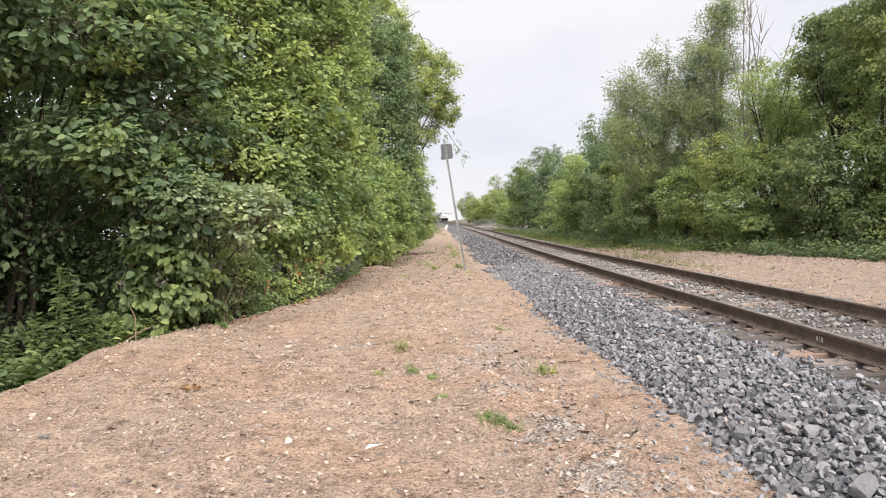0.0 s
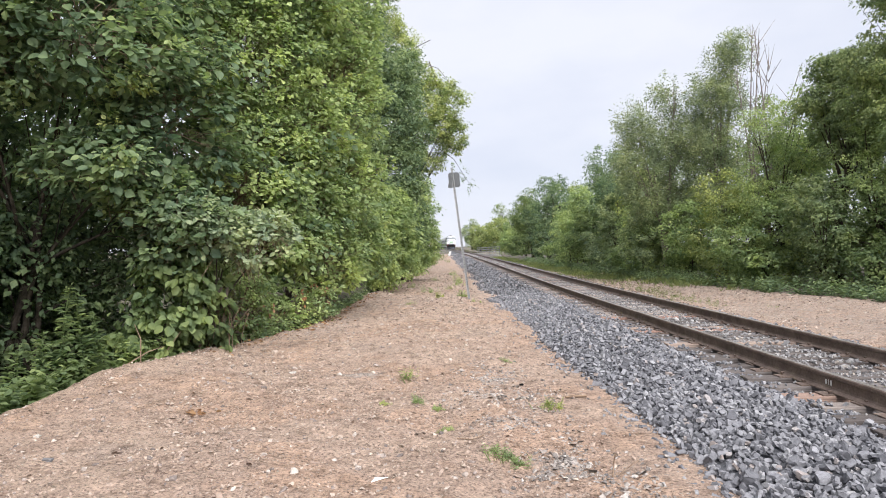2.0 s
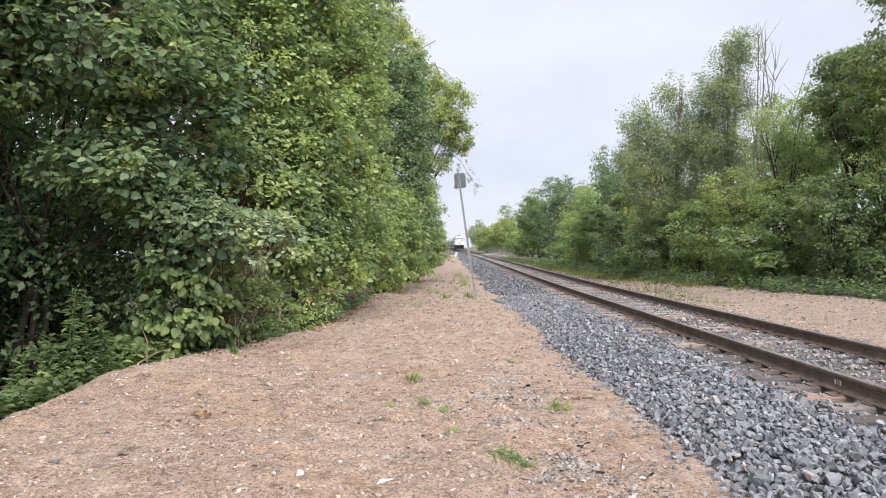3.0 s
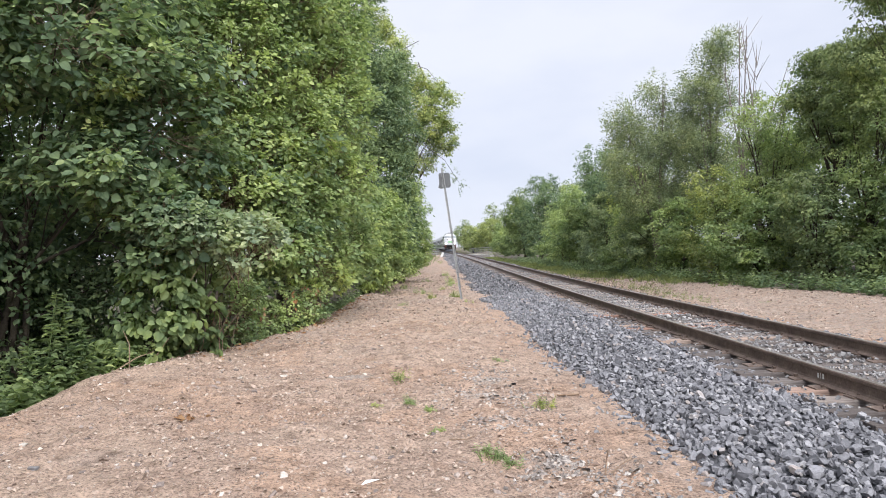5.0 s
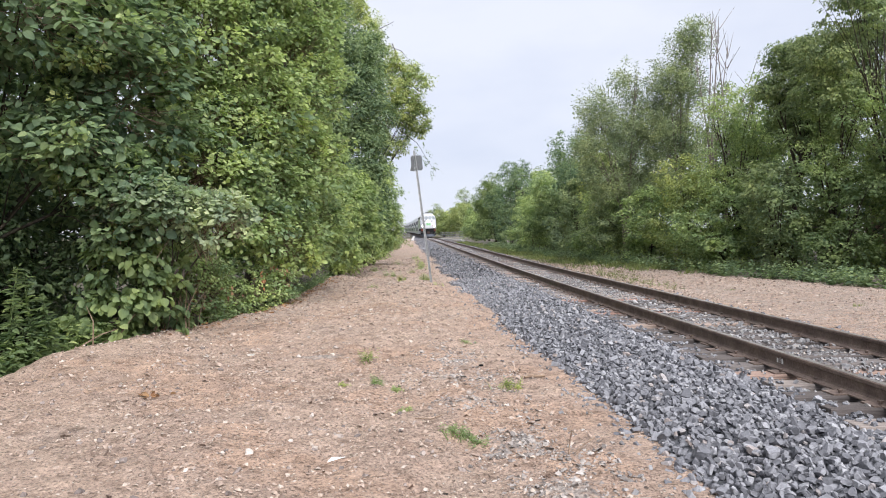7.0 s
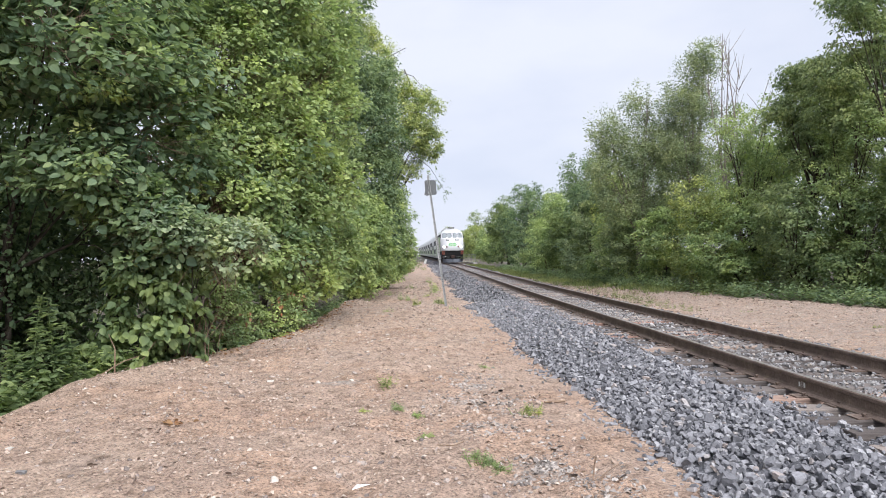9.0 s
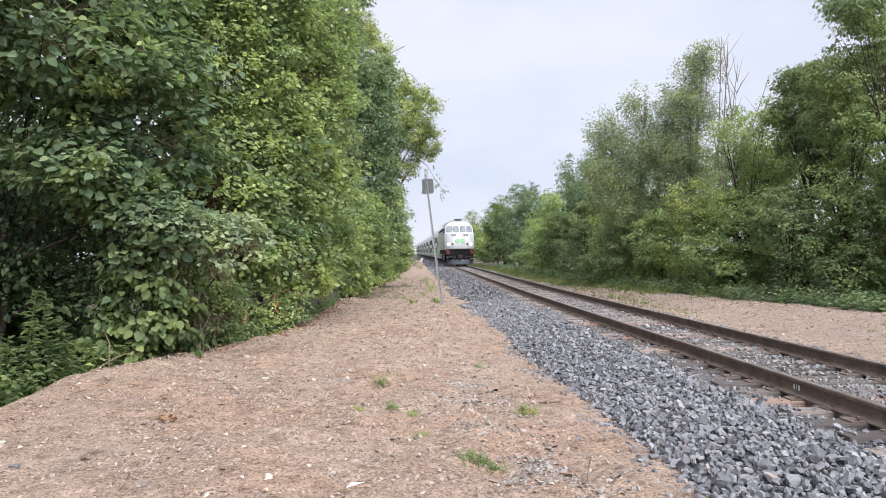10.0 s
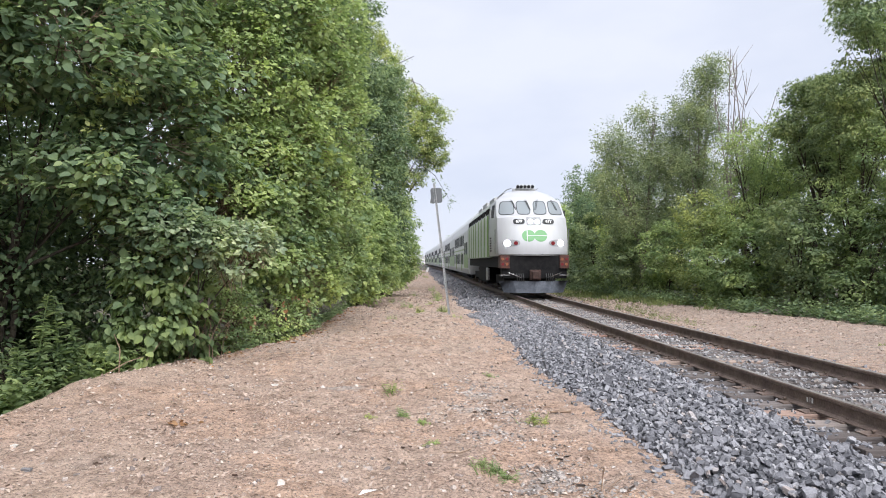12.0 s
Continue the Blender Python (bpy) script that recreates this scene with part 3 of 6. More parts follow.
    # far verge gravel
    n = 27000
    y = 8 + 40 * rng.random(n) ** 1.2
    x = track_x(y) + 2.0 + (verge_x(y) + 0.3 - track_x(y) - 2.0) * rng.random(n)
    s = np.clip(0.0145 * rng.lognormal(0, 0.45, n), 0.006, 0.05) * (0.6 + 0.03 * y)
    ob = scatter_stones("verge_gravel", np.stack([x, y, full_height(x, y) + 0.3 * s], -1), s, M_CLOD, rng, 0.4, True)
    tagged(ob, "pinkish-brown gravel on the far verge of the track", "gravel", kind="stuff")


# ---- track ----
RAIL_PROFILE = [(-0.07, 0), (0.07, 0), (0.07, 0.012), (0.02, 0.03), (0.009, 0.05), (0.009, 0.13), (0.034, 0.143), (0.036, 0.172), (0.028, 0.182), (-0.028, 0.182), (-0.036, 0.172), (-0.034, 0.143), (-0.009, 0.13), (-0.009, 0.05), (-0.02, 0.03), (-0.07, 0.012)]


def build_track():
    track = thing("railway_track", 4.85, 0, 0, "single railway track of rusty rails on weathered wooden ties", "railway track")
    tagged(track, kind="structure")
    ys = np.concatenate([np.arange(-12, 60, 3.0), np.arange(60, 580, 10.0)])
    k = len(RAIL_PROFILE)
    prof = np.array(RAIL_PROFILE)
    for side in (-1, 1):
        v = []
        for y in ys:
            cx = float(track_x(y)) - 4.85 + side * 0.7525
            v.append(np.stack([cx + prof[:, 0], np.full(k, y), EYE_RAIL + float(rise(y)) - 0.182 + prof[:, 1]], -1))
        v = np.concatenate(v)
        rail_faces, top_faces = [], []
        for i in range(len(ys) - 1):
            for j in range(k):
                q = (i * k + j, i * k + (j + 1) % k, (i + 1) * k + (j + 1) % k, (i + 1) * k + j)
                rail_faces.append(q)
        rail = array_mesh("rail", v, rail_faces, M_RUST, track, "rust-brown steel rail")
        rail.data.materials.append(M_RAILTOP)
        mats = np.zeros(len(rail_faces), dtype=np.int32)
        mats[8::k] = 1
        rail.data.polygons.foreach_set("material_index", mats)
    # ties, each slightly askew, with plates and spikes on those that pass near
    rng = np.random.default_rng(5)
    tie_mesh = None
    plate_mesh = None
    spike_mesh = None
    for i in range(290):
        y = -6 + i * 0.5
        if tie_mesh is None:
            o = part("tie", boxed(-1.3, 1.3, -0.115, 0.115, -0.18, 0.0, 0.012), M_TIE, track)
            tie_mesh = o.data
        else:
            o = new("tie", tie_mesh)
            o.parent = track
        o.matrix_basis = pose(float(track_x(y)) - 4.85 + rng.normal(0, 0.035), y + rng.normal(0, 0.02), TIE_TOP + float(rise(y)) + rng.normal(-0.004, 0.006), 0, rng.normal(0, 0.25), rng.normal(0, 1.0))
        if y > 26 or y < 3:
            continue
        for side in (-1, 1):
            if plate_mesh is None:
                p = part("tie_plate", boxed(-0.17, 0.17, -0.09, 0.09, -0.004, 0.012, 0.003), M_RUST, o, "rusty steel tie plate")
                plate_mesh = p.data
                bm = boxed(-0.010, 0.010, -0.010, 0.010, 0, 0.035)
                box(bm, -0.02, 0.02, -0.016, 0.016, 0.035, 0.05, 0.004)
                s = part("spike", bm, M_RUST, o)
                spike_mesh = s.data
            else:
                p = new("tie_plate", plate_mesh)
                s = new("spike", spike_mesh)
                p.parent = o
                s.parent = o
            p.matrix_basis = pose(side * 0.7525, 0, 0.003)
            s.matrix_basis = pose(side * 0.7525 - 0.085, rng.choice([-0.05, 0.05]), 0.0, 0, 0, 10)
            s2 = new("spike", spike_mesh)
            s2.parent = o
            s2.matrix_basis = pose(side * 0.7525 + 0.085, rng.choice([-0.05, 0.05]), 0.0, 0, 0, 190)
    # painted mark on the web of the near rail, not legible
    for j, (dy, w, h) in enumerate(((0.0, 0.035, 0.055), (0.06, 0.012, 0.06), (0.1, 0.035, 0.05))):
        bm = boxed(-0.7525 - 0.0115, -0.7525 - 0.0095, 7.62 + dy, 7.62 + dy + w, 0.31, 0.31 + h)
        part("paint_mark", bm, M_CHALK, track, "small white paint mark on the rail's web")


# ---- foliage ----
def unit(v):
    return v / np.maximum(np.linalg.norm(v, axis=-1, keepdims=True), 1e-9)


LEAF6 = np.array([(0, 0, 0), (0.36, 0.28, 0.07), (0.30, 0.66, 0.05), (0, 1.0, -0.08), (-0.30, 0.66, 0.05), (-0.36, 0.28, 0.07)])
LEAF6_F = np.array([(0, 1, 2, 3), (0, 3, 4, 5)])
LEAF4 = np.array([(0, 0, 0), (0.32, 0.45, 0.05), (0, 1.0, -0.06), (-0.32, 0.45, 0.05)])
LEAF4_F = np.array([(0, 1, 2, 3)])
LEAF8 = np.array([(0, 0, 0), (0.30, 0.12, 0.06), (0.43, 0.42, 0.09), (0.28, 0.76, 0.05), (0, 1.0, -0.08), (-0.28, 0.76, 0.05), (-0.43, 0.42, 0.09), (-0.30, 0.12, 0.06)])
LEAF8_F = np.array([(0, 1, 2, 3, 4), (0, 4, 5, 6, 7)])
LEAF3 = np.array([(-0.30, 0.15, 0.03), (0.30, 0.15, 0.03), (0, 1.0, -0.05)])
LEAF3_F = np.array([(0, 1, 2)])
LONG6 = LEAF6 * np.array([0.42, 1.0, 1.0])


def leaves(base_pts, dirs, normals, sizes, shape, shape_faces):
    """Vertices and faces of one leaf at each base point."""
    d = unit(dirs)
    x = unit(np.cross(d, normals))
    n = np.cross(x, d)
    v = base_pts[:, None, :] + sizes[:, None, None] * (shape[None, :, 0:1] * x[:, None, :] + shape[None, :, 1:2] * d[:, None, :] + shape[None, :, 2:3] * n[:, None, :])
    k = len(shape)
    f = (shape_faces[None] + (np.arange(len(base_pts)) * k)[:, None, None]).reshape(-1, shape_faces.shape[1])
    return v.reshape(-1, 3), f


def sprays(origins, dirs, rng, per, length, leaf, droop, shape, shape_faces, face_up=0.8):
    """Leafy twigs: each origin sends out one twig with its leaves set alternately along it."""
    n = len(origins)
    d = unit(dirs)
    t = (np.arange(per)[None] + rng.uniform(0.2, 0.9, (n, per))) / per
    ln = length * rng.uniform(0.6, 1.3, (n, 1))
    p = origins[:, None] + d[:, None] * (t * ln)[..., None]
    p[..., 2] -= droop * (t * ln) ** 2 / np.maximum(length, 1e-6)
    side = unit(np.cross(d, np.array([0.0, 0.0, 1.0])) + 1e-6)
    sgn = np.where((np.arange(per) % 2)[None], 1.0, -1.0) * np.ones((n, 1))
    ld = d[:, None] * 0.6 + side[:, None] * (sgn * 0.9)[..., None] + rng.normal(0, 0.35, (n, per, 3))
    ld[..., 2] -= 0.25 + 0.3 * droop
    nrm = np.array([0, 0, face_up])[None, None] + 0.85 * d[:, None] + rng.normal(0, 0.3, (n, per, 3))
    sz = leaf * rng.uniform(0.6, 1.25, (n, per))
    return leaves(p.reshape(-1, 3), ld.reshape(-1, 3), nrm.reshape(-1, 3), sz.reshape(-1), shape, shape_faces)


def blob_points(blobs, n, rng, inner=0.3):
    """Points and outward directions on the lumpy surfaces of ellipsoids (x, y, z, rx, ry, rz), more on the larger ones; points deep in another are dropped."""
    b = np.array(blobs, dtype=float)
    w = (b[:, 3] * b[:, 4] + b[:, 4] * b[:, 5] + b[:, 3] * b[:, 5])
    pick = rng.choice(len(b), n, p=w / w.sum())
    d = unit(rng.normal(size=(n, 3)))
    lump = 1 + 0.13 * np.sin(d[:, 0] * 7 + pick) * np.sin(d[:, 1] * 6 + 2 * pick) + 0.09 * np.sin(d[:, 2] * 11 + d[:, 0] * 9 + pick)
    r = lump * (1 - inner * rng.random(n) ** 2)
    p = b[pick, :3] + d * b[pick, 3:] * r[:, None]
    deep = np.zeros(n, dtype=bool)
    for j in range(len(b)):
        q = (p - b[j, :3]) / b[j, 3:]
        deep |= ((q ** 2).sum(1) < 0.40) & (pick != j)
    out = unit(d / b[pick, 3:] * b[pick, 3:].mean(1, keepdims=True))
    return p[~deep], out[~deep]


SHAPES = {"broad": (LEAF8, LEAF8_F), "oval": (LEAF6, LEAF6_F), "kite": (LEAF4, LEAF4_F), "wedge": (LEAF3 * np.array([1.15, 1, 1]), LEAF3_F), "lance": (LEAF3 * np.array([0.62, 1, 1]), LEAF3_F)}


def hollows(p):
    """Smooth uneven field over a crown, about -1 to 1: its low parts are gaps between boughs."""
    x, y, z = p[:, 0], p[:, 1], p[:, 2]
    return (np.sin(2.1 * x + 1.3 * z + 0.7) + np.sin(1.9 * y - 1.7 * z + 2.0) + np.sin(2.6 * z + 1.1 * x - 0.9 * y) + 0.7 * np.sin(4.3 * x + 3.1 * y + 3.7 * z)) / 2.6


def crown(name, blobs, clumps, mat, rng, parent, per=30, size=0.3, leaf=0.1, droop=0.4, shape="kite", inner=0.3, flat=0.6, gap=-0.45, face_up=0.7, label="", twigs=False):
    """Leaves in rounded tufts over the lumps of a crown; tufts fail where the crown has its gaps."""
    c, o = blob_points(blobs, clumps, rng, inner)
    keep = hollows(c) + rng.normal(0, 0.12, len(c)) > gap
    c, o = c[keep], o[keep]
    n = len(c)
    r = size * np.clip(rng.lognormal(0, 0.32, n), 0.5, 1.9)
    d = unit(rng.normal(size=(n, per, 3)) + 0.55 * o[:, None] + np.array([0, 0, 0.35]))
    reach = rng.random((n, per, 1)) ** 0.45
    p = c[:, None] + r[:, None, None] * d * reach * np.array([1, 1, flat])
    ld = d * np.array([1, 1, 0.35]) + rng.normal(0, 0.4, d.shape)
    ld[..., 2] -= droop
    nrm = np.array([0, 0, face_up]) + 0.5 * d + 0.35 * o[:, None] + rng.normal(0, 0.28, d.shape)
    sz = leaf * rng.uniform(0.6, 1.25, (n, per)) * (0.85 + 0.3 * rng.random((n, 1)))
    sh, fc = SHAPES[shape]
    v, f = leaves(p.reshape(-1, 3), ld.reshape(-1, 3), nrm.reshape(-1, 3), sz.reshape(-1), sh, fc)
    ob = array_mesh(name, v, f, mat, parent, label)
    if twigs:
        # thin twigs, each carrying one tuft
        a = c - o * r[:, None] * 2.0 + rng.normal(0, 0.1, c.shape) - np.array([0, 0, 0.12])
        b = c + o * r[:, None] * 0.7
        e = unit(np.cross(b - a, rng.normal(size=c.shape)))
        g = np.cross(unit(b - a), e)
        w = 0.006
        q = np.stack([a + w * e, a - 0.5 * w * e + 0.87 * w * g, a - 0.5 * w * e - 0.87 * w * g, b + 0.4 * w * e, b - 0.2 * w * e + 0.35 * w * g, b - 0.2 * w * e - 0.35 * w * g], 1)
        tf = np.array([(0, 1, 4, 3), (1, 2, 5, 4), (2, 0, 3, 5)])
        fs = (tf[None] + (np.arange(n) * 6)[:, None, None]).reshape(-1, 4)
        tagged(array_mesh("twig_thicket", q.reshape(-1, 3), fs, M_TWIG, parent, "thin brown twigs among the leaves"), kind="stuff")
    return ob


def limbs(parent, root, blobs, r0, rng, mat, stems=1, name="trunk"):
    """Trunk from the root towards the crown's middle, and a limb into each lump."""
    root = Vector(root)
    mid = Vector((sum(b[0] for b in blobs) / len(blobs), sum(b[1] for b in blobs) / len(blobs), sum(b[2] for b in blobs) / len(blobs)))
    for s in range(stems):
        bm = bmesh.new()
        foot = root + Vector((rng.normal(0, 0.25), rng.normal(0, 0.25), -0.15)) * (1 if stems > 1 else 0.3)
        fork = root.lerp(mid, 0.55) + Vector((rng.normal(0, 0.2), rng.normal(0, 0.2), 0))
        pts = [foot.lerp(fork, k / 5) + Vector((rng.normal(0, 0.05), rng.normal(0, 0.05), 0)) for k in range(6)]
        tube(bm, pts, [r0 * (1.25 - 0.5 * k / 5) / (1 if stems == 1 else 1.5) for k in range(6)], 8)
        part(name, bm, mat, parent, smooth=True)
    for b in blobs:
        bm = bmesh.new()
        end = Vector(b[:3]) + Vector((rng.normal(0, 0.3) * b[3], rng.normal(0, 0.3) * b[4], 0.3 * b[5]))
        start = root.lerp(mid, rng.uniform(0.3, 0.55))
        ctrl = start.lerp(end, 0.5) + Vector((rng.normal(0, 0.15), rng.normal(0, 0.15), 0.25))
        pts = [start.lerp(ctrl, k / 4).lerp(ctrl.lerp(end, k / 4), k / 4) for k in range(5)]
        tube(bm, pts, [r0 * f for f in (0.45, 0.35, 0.24, 0.14, 0.04)], 6)
        for _ in range(4):
            d = Vector(rng.normal(size=3)).normalized()
            a = pts[int(rng.integers(1, 4))]
            q = Vector(b[:3]) + Vector((d.x * b[3], d.y * b[4], d.z * b[5])) * 0.95
            m = a.lerp(q, 0.5) + Vector((0, 0, 0.12))
            tube(bm, [a, m, q], [r0 * 0.16, r0 * 0.1, r0 * 0.03], 5)
        part("limb", bm, mat, parent, smooth=True)


def lumps(cx, cy, z0, z1, rx, ry, count, rng, size=0.45):
    """Lumps of a crown between two heights, narrower at the top."""
    out = []
    for i in range(count):
        f = (i + rng.uniform(0, 1)) / count
        a = rng.uniform(0, 2 * math.pi) + i * 2.4
        taper = math.sin(math.pi * (0.22 + 0.70 * f)) ** 0.7
        r = rng.uniform(0.35, 0.8) * taper
        s = size * rng.uniform(0.75, 1.25) * (0.6 + 0.4 * taper)
        out.append((cx + rx * r * math.cos(a), cy + ry * r * math.sin(a), z0 + (z1 - z0) * (0.08 + 0.84 * f), rx * s, ry * s, max(0.45, (z1 - z0) * s * 0.42)))
    return out


def tree(name, x, y, h, z_low, rx, ry, count, clumps, mat, label, seed, leaf=0.12, per=36, size=0.4, droop=0.4, bark=None, r0=0.16, stems=1, lump=0.45, category="tree", group="", inner=0.3, shape="wedge", gap=-0.45, flat=0.6):
    rng = np.random.default_rng(seed)
    g = float(height_at(x, y))
    t = thing(name, x, y, g, label, category, group)
    b = lumps(0, 0, z_low, h, rx, ry, count, rng, lump)
    limbs(t, (0, 0, 0), b, r0, rng, bark or M_BARK, stems, "trunk" if category == "tree" else "stem")
    crown("crown", b, clumps, mat, rng, t, per, size, leaf, droop, shape, inner, flat, gap)
    return t


# ---- things beside the track ----
def build_post():
    y, z = 23.57, float(height_at(0.8, 23.57))
    t = thing("sign_post", 0.8, y, z - 0.05, "leaning perforated steel post with a grey sign seen from behind", "sign post")
    t.matrix_basis = pose(0.86, y, z - 0.05, 0, -6.7, 0)
    bm = bmesh.new()
    # U-channel
    for x0, x1, y0, y1 in ((-0.03, 0.03, 0.0, 0.006), (-0.036, -0.030, -0.03, 0.006), (0.030, 0.036, -0.03, 0.006)):
        box(bm, x0, x1, y0, y1, 0, 4.25)
    part("post", bm, M_GALV, t)
    # holes are not cut: black chips paint their darkness on the web
    hole = boxed(-0.009, 0.009, -0.003, -0.0005, -0.012, 0.012)
    first = part("hole", hole, M_BLACK, t, "black chip for the dark of a punched hole")
    first.matrix_basis = pose(0, 0, 0.4)
    for i in range(1, 47):
        o = new("hole", first.data)
        o.parent = t
        o.matrix_basis = pose(0, 0, 0.4 + i * 0.08)
    bm = boxed(-0.19, 0.19, -0.004, 0.0, -0.24, 0.24)
    bmesh.ops.bevel(bm, geom=[e for e in bm.edges if abs(e.verts[0].co.y - e.verts[1].co.y) > 0.003], offset=0.035, segments=3, affect="EDGES")
    s = part("sign_panel", bm, M_SIGNBACK, t, "grey metal back of a sign panel")
    s.matrix_basis = pose(0.035, 0.012, 3.85, 0, 3, 18)
    bm = boxed(-0.09, 0.05, -0.004, 0.0, -0.06, 0.08)
    s = part("small_plate", bm, M_GALV, t, "small pale plate under the sign")
    s.matrix_basis = pose(-0.10, -0.012, 3.66, 0, 20, -10)
    for dz in (3.72, 3.97):
        part("bolt", cyl((0.0, -0.02, dz), (0.0, 0.0, dz), 0.010, 8), M_CHROME, t)


def railing(name, a, b, z, label, posts=9, h=1.15):
    a, b = Vector((*a, z)), Vector((*b, z))
    t = thing(name, a.x, a.y, z, label, "railing", "bridge railings")
    d = b - a
    for k in range(posts):
        p = d * (k / (posts - 1))
        part("post", cyl(p, p + Vector((0, 0, h)), 0.04, 8), M_GALV, t)
    for f in (0.42, 0.7, 1.0):
        part("rail", cyl(Vector((0, 0, h * f)), d + Vector((0, 0, h * f)), 0.032, 8), M_GALV, t)
    n = d.normalized().cross(Vector((0, 0, 1))) * 0.25
    bm = bmesh.new()
    vs = [bm.verts.new(p + q) for p in (n * -1, n) for q in (Vector((0, 0, -1.3)), Vector((0, 0, 0.06)), d + Vector((0, 0, 0.06)), d + Vector((0, 0, -1.3)))]
    for q in ((0, 1, 2, 3), (7, 6, 5, 4), (0, 4, 5, 1), (1, 5, 6, 2), (2, 6, 7, 3), (3, 7, 4, 0)):
        bm.faces.new([vs[i] for i in q])
    part("kerb", bm, M_CONCRETE, t, "pale concrete bridge kerb")


def build_distance():
    railing("bridge_railing", (7.5, 100), (6.3, 142), 0.95, "galvanised pipe railing on the bridge over the road")
    railing("bridge_railing", (-1.9, 104), (0.35, 142), 0.95, "galvanised pipe railing beside the far end of the path", 8)
    # white concrete wedge at the end of the near wing wall
    bm = bmesh.new()
    tube(bm, [(0.6, 112, 0.8), (1.0, 126, 1.4)], [0.22, 0.22], 4)
    o = part("barrier_end", bm, M_CONCRETE)
    tagged(o, "pale sloping concrete end of the bridge wall", "barrier")
    # far buildings behind the bridge
    for x, y, w, d, h, lab in ((-24, 310, 26, 14, 6.0, "pale low building far behind the bridge"), (-2, 560, 20, 12, 5.5, "pale flat-roofed building in the haze")):
        t = thing("far_building", x, y, float(height_at(x, y)), lab, "building")
        part("wall", boxed(-w / 2, w / 2, 0, d, -0.3, h), M_HOUSE, t)
        part("roof", boxed(-w / 2 - 0.4, w / 2 + 0.4, -0.4, d + 0.4, h, h + 0.5), M_ROOF, t)
        for k in range(8):
            for s in range(2):
                # panes take the light roof grey, so haze is painted over dark glass
                part("window", boxed(-w / 2 + 1.2 + k * (w - 3) / 8, -w / 2 + 2.8 + k * (w - 3) / 8, -0.05, 0.02, 1.4 + s * 2.4, 2.6 + s * 2.4), M_ROOF, t)
    # wall of a house behind the verge trees
    t = thing("house_behind_trees", 20.5, 26, 0, "reddish house wall glimpsed through the trees", "house")
    part("wall", boxed(0, 8, -6, 6, -0.2, 5.2), M_BRICK, t)
    bm = bmesh.new()
    v = [bm.verts.new(p) for p in ((-0.4, -6.4, 5.2), (8.4, -6.4, 5.2), (8.4, 6.4, 5.2), (-0.4, 6.4, 5.2), (4, -6.4, 7.6), (4, 6.4, 7.6))]
    for q in ((0, 1, 4), (2, 3, 5), (0, 4, 5, 3), (1, 2, 5, 4), (3, 2, 1, 0)):
        bm.faces.new([v[i] for i in q])
    part("roof", bm, M_ROOF, t)


def blobs_thing(name, x, y, blobs, layers, label, category, seed, r0=0.1, stems=3, bark=None, group=""):
    """A shrub or tree whose lumps are given in world places; layers: crowns of leaves over them."""
    rng = np.random.default_rng(seed)
    g = float(height_at(x, y))
    t = thing(name, x, y, g, label, category, group)
    local = [(b[0] - x, b[1] - y, b[2] - g, b[3], b[4], b[5]) for b in blobs]
    limbs(t, (0, 0, 0), local, r0, rng, bark or M_BARK, stems, "stem" if category == "shrub" else "trunk")
    for mat, clumps, kw in layers:
        crown("crown" if mat is not M_LEAF_DEAD else "withered_leaves", local, clumps, mat, rng, t, **kw)
    return t


